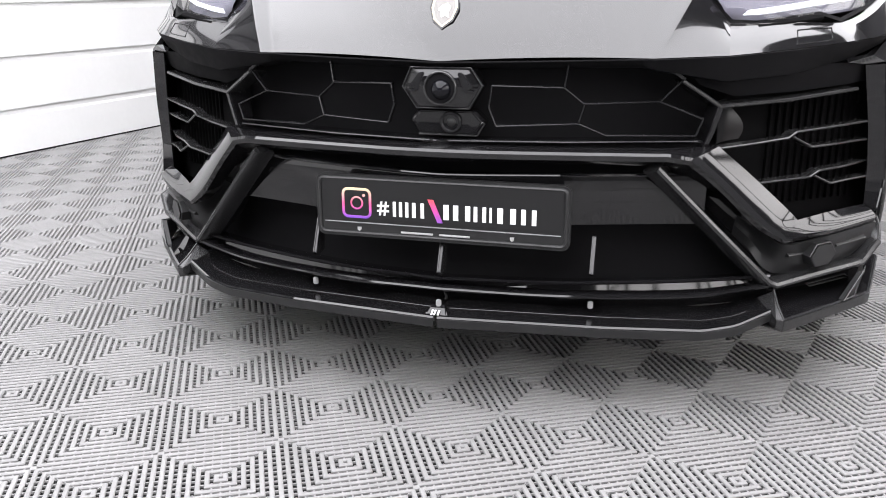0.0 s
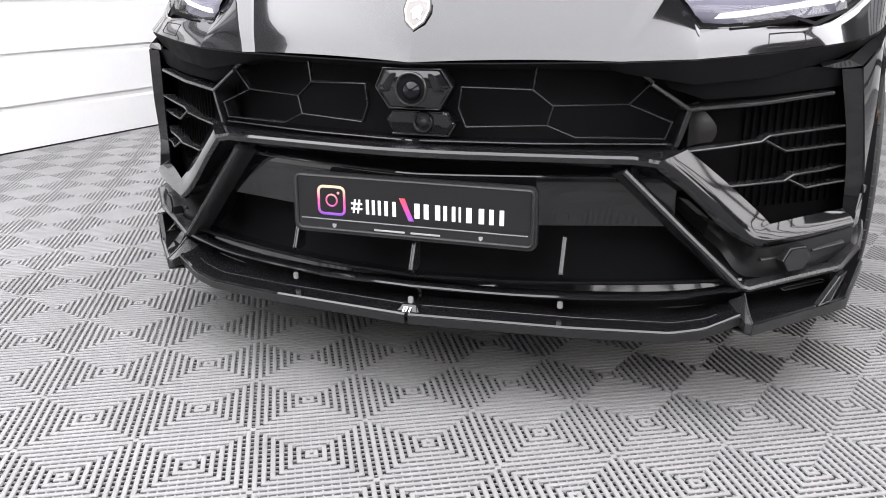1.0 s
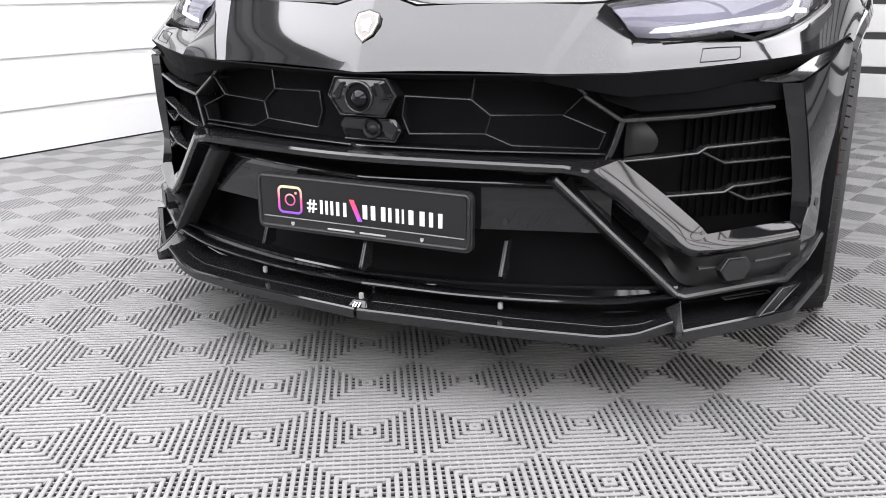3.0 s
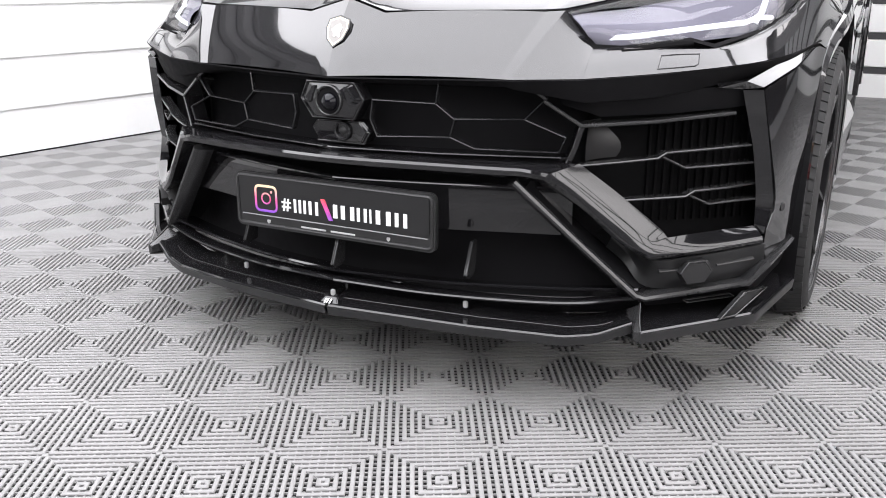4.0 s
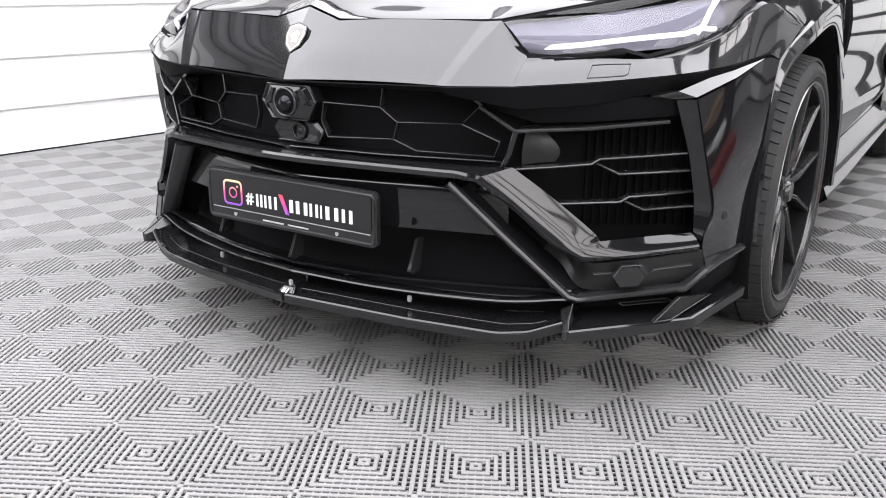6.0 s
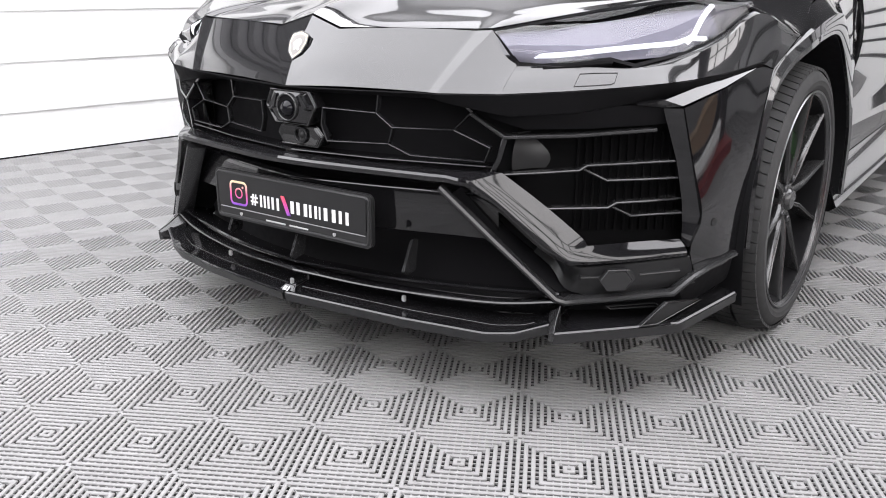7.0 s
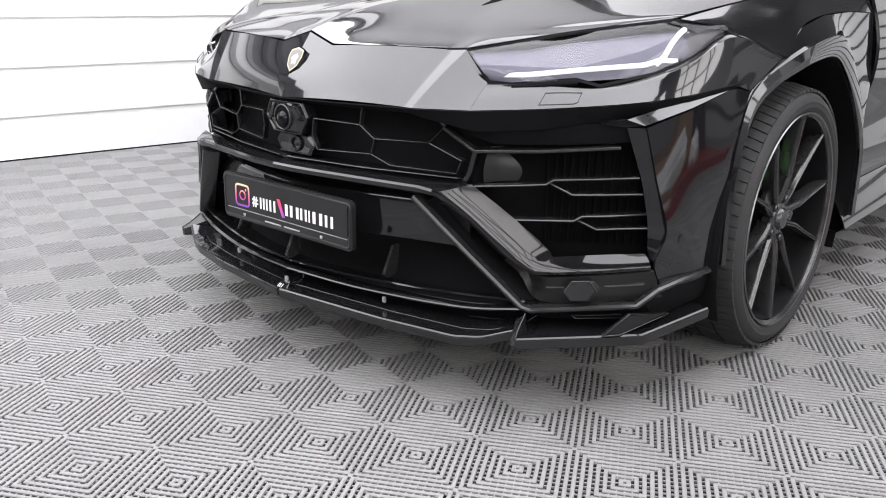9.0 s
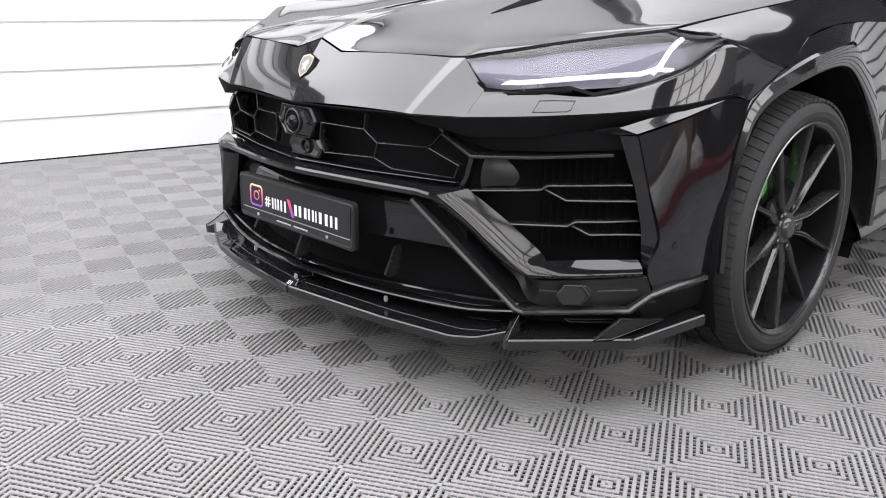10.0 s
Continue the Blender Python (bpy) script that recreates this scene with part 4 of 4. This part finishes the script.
LIP_A = eased([(0, 0.012, 0.297), (0.25, 0.05, 0.296), (0.503, 0.126, 0.297), (0.68, 0.19, 0.302)])
LIP_B = eased([(0, 0.0, 0.276), (0.25, 0.040, 0.268), (0.52, 0.121, 0.265), (0.684, 0.182, 0.283)])
LIP_C = [(0, -0.034, 0.222), (0.14, -0.014, 0.219), (0.345, 0.018, 0.214), (0.545, 0.075, 0.205), (0.61, 0.102, 0.212), (0.679, 0.139, 0.238)]
LIP_D = [(0.703, 0.120, 0.227), (0.842, 0.288, 0.223), (0.908, 0.368, 0.222), (0.966, 0.611, 0.240)]
pair("bumper_lip", sheet([along(LIP_A, LIP_X, dy, dz) for dy, dz in ((0.09, -0.02), (0.012, 0.0), (0.0045, 0.0005), (0.0, -0.003), (0.002, -0.006), (0.035, -0.011))]
                         + [along(LIP_B, LIP_X, dy, dz) for dy, dz in ((0.040, 0.002), (0.014, 0.005), (0.0065, 0.005), (0.002, 0.0025), (0.0, -0.001), (0.003, -0.005), (0.030, -0.012), (0.060, -0.045))], thick=0.002), M_GLOSS, car)
CX = np.linspace(0.004, 0.679, 44)
C = along(LIP_C, CX)
pair("splitter", sheet([C, [p + Vector((0, 0.0040, 0.0033)) for p in C], [p + Vector((0, 0.05, 0.007)) for p in C], [p + Vector((0, 0.11, 0.016)) for p in C]], thick=0.003), M_GLOSS, car, "gloss black front splitter")
pair("splitter_face", sheet([[p + Vector((0, 0.03, -0.019)) for p in C], [p + Vector((0, 0.004, -0.018)) for p in C], [p + Vector((0, 0.0, -0.001)) for p in C]], thick=0.003), M_SATIN, car)


def rod(r):
    return [(r * math.cos(a), r * math.sin(a)) for a in np.linspace(0, 2 * math.pi, 9)[:-1]]


pair("splitter_groove", sweep([p + Vector((0, 0.046, 0.0075)) for p in C[1:-3]], rod(0.0012), out=(0, -0.5, 0.8)), M_EDGE, car)
D = [V(p) for p in spline(LIP_D, 24, False)]
D_IN = [Vector((-(b - a).y, (b - a).x, 0)).normalized() for a, b in zip(D[:1] + D[:-1], D[1:] + D[-1:])]
pair("side_splitter", sheet([D, [p + q * 0.0042 + Vector((0, 0, 0.0033)) for p, q in zip(D, D_IN)], [p + q * 0.06 + Vector((0, 0, 0.004)) for p, q in zip(D, D_IN)], [p + q * 0.13 + Vector((0, 0, 0.007)) for p, q in zip(D, D_IN)]], thick=0.003), M_GLOSS, car)
pair("side_splitter_face", sheet([[p + Vector((-0.04, 0.03, -0.022)) for p in D], [p + Vector((-0.002, 0.002, -0.021)) for p in D], [p + Vector((0, 0, -0.001)) for p in D]], thick=0.003), M_SATIN, car)
pair("lower_slot", sweep([(0.762, 0.272, 0.262), (0.850, 0.352, 0.266), (0.860, 0.362, 0.258), (0.770, 0.280, 0.255)], rect(0.006, 0.003, 0.001), out=(0.5, -0.8, 0), close=True), M_EDGE, car)


def splitter_step():
    """Wedge-shaped front end of the side splitter, its inner side sloping down to the lip."""
    bm = bmesh.new()
    for p in ((0.705, 0.119, 0.207), (0.705, 0.118, 0.231), (0.694, 0.148, 0.248), (0.686, 0.184, 0.272), (0.686, 0.195, 0.207), (0.690, 0.119, 0.208), (0.690, 0.119, 0.229), (0.662, 0.172, 0.246), (0.654, 0.188, 0.252), (0.654, 0.192, 0.215)):
        bm.verts.new(p)
    bmesh.ops.convex_hull(bm, input=bm.verts)
    return bevel(bm, 0.0015)


pair("splitter_step", splitter_step(), M_EDGE, car, smooth=False)
pair("step_edge", sweep([(0.704, 0.117, 0.231), (0.693, 0.147, 0.249), (0.685, 0.182, 0.273)], rod(0.0018), out=(0.3, -0.9, 0.3)), M_EDGE, car)
FIN = [(0.842, 0.290, 0.226), (0.883, 0.338, 0.279), (0.914, 0.486, 0.250), (0.868, 0.325, 0.226)]
pair("splitter_fin", prism(FIN, (-0.008, 0.006, 0.0)), M_FRAME, car)
pair("fin_edge", sweep([V(p) + Vector((0.002, -0.002, 0.001)) for p in FIN], rod(0.0024), out=(0.8, -0.5, 0.3), close=True), M_EDGE, car)
for x in (-0.318, 0.0, 0.318):
    part("splitter_clip", bevel(box(x * 0.985, nose(x, 0).y - 0.006, 0.245, 0.011, 0.008, 0.016), 0.002), M_CLIP, car, "dull silver splitter clip")

tab = part("splitter_tab", bevel(prism([(-0.022, -0.030, 0.222), (0.022, -0.030, 0.222), (0.014, -0.012, 0.236), (-0.014, -0.012, 0.236)], (0, 0.012, 0.006)), 0.002), M_GLOSS, car, "small tab with plain white marks")
for x in (-0.009, -0.003, 0.005):
    part("print_mark", prism([(x - 0.0018, -0.0275, 0.2265), (x + 0.0018, -0.0275, 0.2265), (x + 0.0028, -0.0175, 0.2345), (x - 0.0008, -0.0175, 0.2345)], (0, -0.0006, 0.0008)), M_SILVER, tab)

# ---- wheels and flanks ----
WY, WZ, RT = 1.078, 0.392, 0.398


def make_wheel(y, turn=0.0):
    """One road wheel on the right-hand side of the view."""
    wh = new("wheel")
    wh.parent = car
    tyre = lathe([(-0.27, 0.28), (-0.275, 0.33), (-0.264, 0.368), (-0.235, 0.385), (-0.13, 0.389), (-0.035, 0.385), (-0.014, 0.372), (-0.004, 0.362), (0.0, 0.350), (0.0015, 0.346), (0.0, 0.342), (0.0, 0.332), (-0.008, 0.318), (-0.05, 0.305)], 72, (0, 0, 0))
    ty = part("tyre", tyre, M_RUBBER, wh)
    bm = bmesh.new()
    n = 80
    for i in range(n):
        a0 = 2 * math.pi * i / n
        for x0, x1, sk in ((-0.075, -0.010, 0.03), (-0.14, -0.085, 0.02), (-0.205, -0.15, -0.02), (-0.258, -0.215, -0.03)):
            q = []
            for x, a in ((x0, a0), (x1, a0 + sk), (x1, a0 + sk + 0.067), (x0, a0 + 0.067)):
                r = 0.389 if -0.23 < x < -0.04 else 0.374
                q.append((V((x, r * math.cos(a), r * math.sin(a))), V((x, (r + 0.008) * math.cos(a), (r + 0.008) * math.sin(a)))))
            vs = [[bm.verts.new(p) for p in e] for e in q]
            bm.faces.new([v[1] for v in vs])
            for k in range(4):
                bm.faces.new((vs[k][0], vs[(k + 1) % 4][0], vs[(k + 1) % 4][1], vs[k][1]))
    tread = part("tread", bm, M_RUBBER, wh, smooth=False)
    tagged(tread, kind="stuff")
    part("rim", lathe([(-0.02, 0.305), (-0.006, 0.317), (-0.004, 0.313), (-0.012, 0.304), (-0.02, 0.303)], 72, (0, 0, 0)), M_RIM, wh)
    part("barrel", lathe([(-0.26, 0.295), (-0.018, 0.3045), (-0.016, 0.300), (-0.04, 0.292), (-0.25, 0.272)], 48, (0, 0, 0)), M_DARK, wh)
    part("rim_edge", lathe([(-0.0045, 0.3185), (-0.001, 0.3165), (-0.0035, 0.312)], 72, (0, 0, 0)), M_RIMEDGE, wh, "bright rim edge")
    for k in range(5):
        a = radians(turn + 72 * k)

        def at(x, r, t):
            return V((x, r * math.cos(a) - t * math.sin(a), r * math.sin(a) + t * math.cos(a)))
        for s in (1, -1):
            # each spoke of a pair runs out beside its twin, bends and spreads to the rim
            pa = [(-0.044, 0.040, s * 0.016), (-0.034, 0.075, s * 0.022), (-0.028, 0.122, s * 0.031), (-0.022, 0.20, s * 0.060), (-0.012, 0.300, s * 0.0975)]
            wide = [0.020, 0.021, 0.020, 0.017, 0.018]
            bm = bmesh.new()
            rows = []
            for i, p in enumerate(pa):
                q0, q1 = V(pa[max(0, i - 1)]), V(pa[min(4, i + 1)])
                d = V((0, q1.y - q0.y, q1.z - q0.z)).normalized()
                n = V((0, -d.z, d.y))
                w = wide[i] / 2
                rows.append([at(*(V(p) + n * v + V((u, 0, 0)))) for u, v in ((-0.045, -w * 0.7), (-0.010, -w), (-0.002, -w * 0.62), (0.0, -w * 0.30), (-0.003, 0.0), (0.0, w * 0.30), (-0.002, w * 0.62), (-0.010, w), (-0.045, w * 0.7))])
            vs = grid(bm, rows, close=True)
            bm.faces.new(vs[0])
            bm.faces.new(vs[-1][::-1])
            part("spoke", bm, M_RIM, wh)
        part("spoke_web", prism([at(-0.062, r, t) for r, t in ((0.04, -0.02), (0.12, -0.03), (0.135, 0.0), (0.12, 0.03), (0.04, 0.02))], (0.012, 0, 0)), M_RIM, wh)
        bolt = lathe([(-0.05, 0.011), (-0.036, 0.011), (-0.033, 0.008), (-0.033, 0.005), (-0.042, 0.004), (-0.042, 0.0005)], 12, at(0, 0.062, 0))
        part("wheel_bolt", bolt, M_DISC, wh)
    part("hub", lathe([(-0.07, 0.058), (-0.048, 0.054), (-0.040, 0.046), (-0.038, 0.034), (-0.030, 0.031), (-0.026, 0.027), (-0.025, 0.001)], 32, (0, 0, 0)), M_RIM, wh)
    part("brake_shield", lathe([(-0.235, 0.272), (-0.225, 0.272), (-0.215, 0.05), (-0.225, 0.05)], 36, (0, 0, 0)), M_DARK, wh)
    part("brake_disc", lathe([(-0.13, 0.08), (-0.10, 0.082), (-0.10, 0.21), (-0.13, 0.21)], 48, (0, 0, 0)), M_DISC, wh)
    bm = bmesh.new()
    rows = []
    for i in range(9):
        a = radians(97 + 40 * i / 8)
        rows.append([V((x, r * math.cos(a), r * math.sin(a))) for x, r in ((-0.15, 0.15), (-0.075, 0.15), (-0.07, 0.19), (-0.08, 0.235), (-0.15, 0.24))])
    vs = grid(bm, rows, close=True)
    bm.faces.new(vs[0])
    bm.faces.new(vs[-1][::-1])
    part("brake_caliper", bm, M_GREEN, wh, "bright green brake caliper")
    return wh


wheel = make_wheel(WY, 67)
tagged(wheel, "black five-double-spoke alloy wheel with low tyre")
wheel.matrix_basis = pose(0.998, WY, WZ, 0, 0, -1)
for x, y, rz in ((-0.998, WY, 180), (0.99, WY + 3.0, 0), (-0.99, WY + 3.0, 180)):
    copy_thing(wheel, pose(x, y, WZ, 0, 0, rz))


ARCH = [(-0.385, 0.34), (-0.390, 0.50), (-0.363, 0.65), (-0.318, 0.75), (-0.208, 0.815), (-0.028, 0.85), (0.155, 0.857), (0.28, 0.80), (0.42, 0.69), (0.52, 0.58), (0.565, 0.48), (0.575, 0.30)]
CREASE = [(-0.40, 0.34), (-0.408, 0.51), (-0.385, 0.68), (-0.335, 0.79), (-0.207, 0.858), (-0.02, 0.90), (0.195, 0.915), (0.32, 0.855), (0.46, 0.74), (0.565, 0.60), (0.61, 0.48), (0.62, 0.30)]


def fender(cy, edge):
    """Wing round a wheel: arch return, flat flare, a step at its crease, then the panel out to the shut lines."""
    def tuck(p, x):
        """The flare lies closer in towards the front of the arch."""
        u = min(1.0, max(0.0, (cy - 0.12 - p.y) / 0.30))
        return p + Vector((x - (0.040 if cy < 2 else 0.0) * u * u * (3 - 2 * u), 0, 0))
    arch = span([(0, cy + y, z) for y, z in ARCH], 4)
    crease = span([(0, cy + y, z) for y, z in CREASE], 4)
    out = span(edge, 4, False)
    rows = [[tuck(p, 0.86) for p in arch], [tuck(p, 0.995) for p in arch], [tuck(p, 1.004) for p in arch], [tuck(p.lerp(q, 0.5), 1.008) for p, q in zip(arch, crease)], [tuck(p, 1.000) for p in crease], [tuck(p, 0.990) + Vector((0, 0, 0.005)) for p in crease],
            [tuck(p, 0.990).lerp(q, 0.4) + Vector((0.003, 0, 0)) for p, q in zip(crease, out)], out]
    return sheet(rows[1:], thick=0.004), sheet(rows[:2], thick=0.003)


EDGE_F = [(0.946, 0.655, 0.34), (0.950, 0.650, 0.51), (0.956, 0.67, 0.70), (0.968, 0.73, 0.80), (0.984, 0.873, 0.872), (0.962, 1.04, 0.943), (0.945, 1.26, 0.970), (0.943, 1.50, 0.976), (0.95, 1.735, 0.97), (0.975, 1.735, 0.75), (0.965, 1.735, 0.5), (0.96, 1.735, 0.30)]
EDGE_R = [(0.96, 3.45, 0.30), (0.96, 3.45, 0.5), (0.97, 3.45, 0.68), (0.96, 3.45, 0.85), (0.95, 3.5, 0.98), (0.93, 4.0, 1.0), (0.93, 4.3, 1.0), (0.93, 4.6, 0.98), (0.94, 4.95, 0.9), (0.95, 5.0, 0.7), (0.95, 5.0, 0.5), (0.95, 5.0, 0.30)]
for name, cy, edge in (("front_wing", WY, EDGE_F), ("rear_wing", WY + 3.0, EDGE_R)):
    outer, inner = fender(cy, edge)
    pair(name, outer, M_PAINT, car)
    pair("arch_return", inner, M_DARK, car)
for y in (WY, WY + 3.0):
    arch = [V((0, y + 0.08 + 0.52 * math.cos(a), WZ + 0.50 * math.sin(a))) for a in np.linspace(radians(-25), radians(205), 24)]
    pair("wheel_liner", sheet([[p + Vector((0.62, 0, 0)) for p in arch], [p + Vector((0.965, 0, 0)) for p in arch]], thick=0.004), M_DARK, car)
    pair("liner_back", box(0.60, y + 0.08, 0.55, 0.02, 1.1, 0.7), M_DARK, car)
pair("wing_top", sheet([span(r, 6) for r in (
    [(0.936, 0.668, 0.934), (0.964, 0.775, 0.906), (0.984, 0.875, 0.874), (0.962, 1.04, 0.945), (0.945, 1.26, 0.972), (0.943, 1.50, 0.978), (0.95, 1.735, 0.972)],
    [(0.898, 0.62, 0.957), (0.918, 0.74, 0.955), (0.935, 0.87, 0.955), (0.925, 1.04, 0.990), (0.912, 1.26, 1.014), (0.912, 1.50, 1.024), (0.92, 1.735, 1.03)],
    [(0.840, 0.552, 0.969), (0.848, 0.70, 0.988), (0.854, 0.86, 1.006), (0.860, 1.04, 1.024), (0.866, 1.26, 1.046), (0.874, 1.50, 1.066), (0.88, 1.735, 1.08)])], nv=9, thick=0.004), M_PAINT, car)
pair("wing_joint", sweep([(0.936, 0.672, 0.934), (0.962, 0.775, 0.906), (0.986, 0.875, 0.872)], rect(0.006, 0.004, 0.001), out=(1, -0.2, 0.2)), M_GAP, car)
for y0, y1 in ((1.742, 2.60), (2.606, 3.445)):
    pair("door", sheet([[(x, y, z) for y in (y0, (y0 + y1) / 2, y1)] for x, z in ((0.94, 0.38), (0.965, 0.46), (0.95, 0.60), (0.985, 0.78), (0.975, 0.92), (0.92, 1.08))], 8, 16, thick=0.01), M_PAINT, car)
    pair("door_window", sheet([[(0.915, y, 1.085) for y in (y0, y1)], [(0.74, y, 1.5) for y in (y0 + 0.45 * (y0 < 2), y1)]], thick=0.005), M_TINT, car)
pair("side_skirt", sheet([[(0.94, y, 0.38) for y in (1.6, 2.5, 3.55)], [(0.985, y, 0.30) for y in (1.6, 2.5, 3.55)], [(1.0, y, 0.265) for y in (1.6, 2.5, 3.55)], [(0.98, y, 0.25) for y in (1.6, 2.5, 3.55)], [(0.80, y, 0.25) for y in (1.6, 2.5, 3.55)]], thick=0.004), M_PAINT, car)
part("windscreen", sheet([[(x, 1.40 + 0.25 * (x / 0.86) ** 2, 1.11) for x in np.linspace(-0.86, 0.86, 11)], [(x * 0.8, 2.2 + 0.1 * (x / 0.86) ** 2, 1.58) for x in np.linspace(-0.86, 0.86, 11)]], thick=0.006), M_TINT, car)
part("roof", sheet([[(x, y, z - 0.06 * (x / 0.7) ** 2) for x in np.linspace(-0.72, 0.72, 11)] for y, z in ((2.2, 1.6), (3.0, 1.66), (4.0, 1.60), (4.7, 1.45))], thick=0.01), M_PAINT, car)
part("tailgate", sheet([[(x, y, z) for x in np.linspace(-0.9, 0.9, 9)] for y, z in ((4.7, 1.45), (5.0, 1.1), (5.12, 0.9), (5.1, 0.3))], thick=0.01), M_PAINT, car)
part("underbody", box(0, 2.6, 0.30, 1.5, 4.4, 0.10), M_DARK, car)

# ---- floor pieces, last ----
me = tile_mesh()
step = CELL * 2
SPIN = Matrix.Rotation(TURN_TILE, 3, "Z")
far = []
for i in range(-26, 27):
    for j in range(-26, 27):
        p = ORIGIN + SPIN @ Vector(((i + 0.25) * step, (j + 0.25) * step, 0))
        if -3.7 < p.x < 2.75 and -1.75 < p.y < 5.2:
            t = new("floor_tile", me)
            t.parent = floor
            t.matrix_basis = Matrix.Translation(p) @ Matrix.Rotation(TURN_TILE, 4, "Z")
        else:
            wall_x = WALL_A.x + (p.y - WALL_A.y) * 0.17034
            if wall_x - 0.3 < p.x < 4.6 and -8.2 < p.y < 6.7:
                far.append(p)


def far_tiles(places):
    """The same ribbed tiles farther off, without their low cross ribs."""
    half, n = CELL / 2, 7
    p = half / n
    verts, faces = [], []
    for cx in (-half, half):
        for cy in (-half, half):
            for k in range(1, n + 1):
                prof = [((k - 0.21) * p, -0.005), ((k - 0.21) * p, 0.0), ((k - 0.79) * p, 0.0), ((k - 0.79) * p, -0.005)]
                b = len(verts)
                for sx, sy in ((1, 1), (-1, 1), (-1, -1), (1, -1)):
                    verts += [SPIN @ Vector((cx + sx * r, cy + sy * r, z)) for r, z in prof]
                for q in range(4):
                    for e in range(3):
                        a, c = b + q * 4 + e, b + ((q + 1) % 4) * 4 + e
                        faces.append((a, c, c + 1, a + 1))
    v, f = np.array(verts), np.array(faces)
    vs = (v[None] + np.array(places)[:, None, :]).reshape(-1, 3)
    fs = (f[None] + (np.arange(len(places)) * len(v))[:, None, None]).reshape(-1, 4)
    m = bpy.data.meshes.new("tile_field")
    m.from_pydata(vs.tolist(), [], fs.tolist())
    m.materials.append(M_FLOOR)
    ob = new("tile_field", m)
    ob.parent = floor
    tagged(ob, kind="stuff")


far_tiles(far)
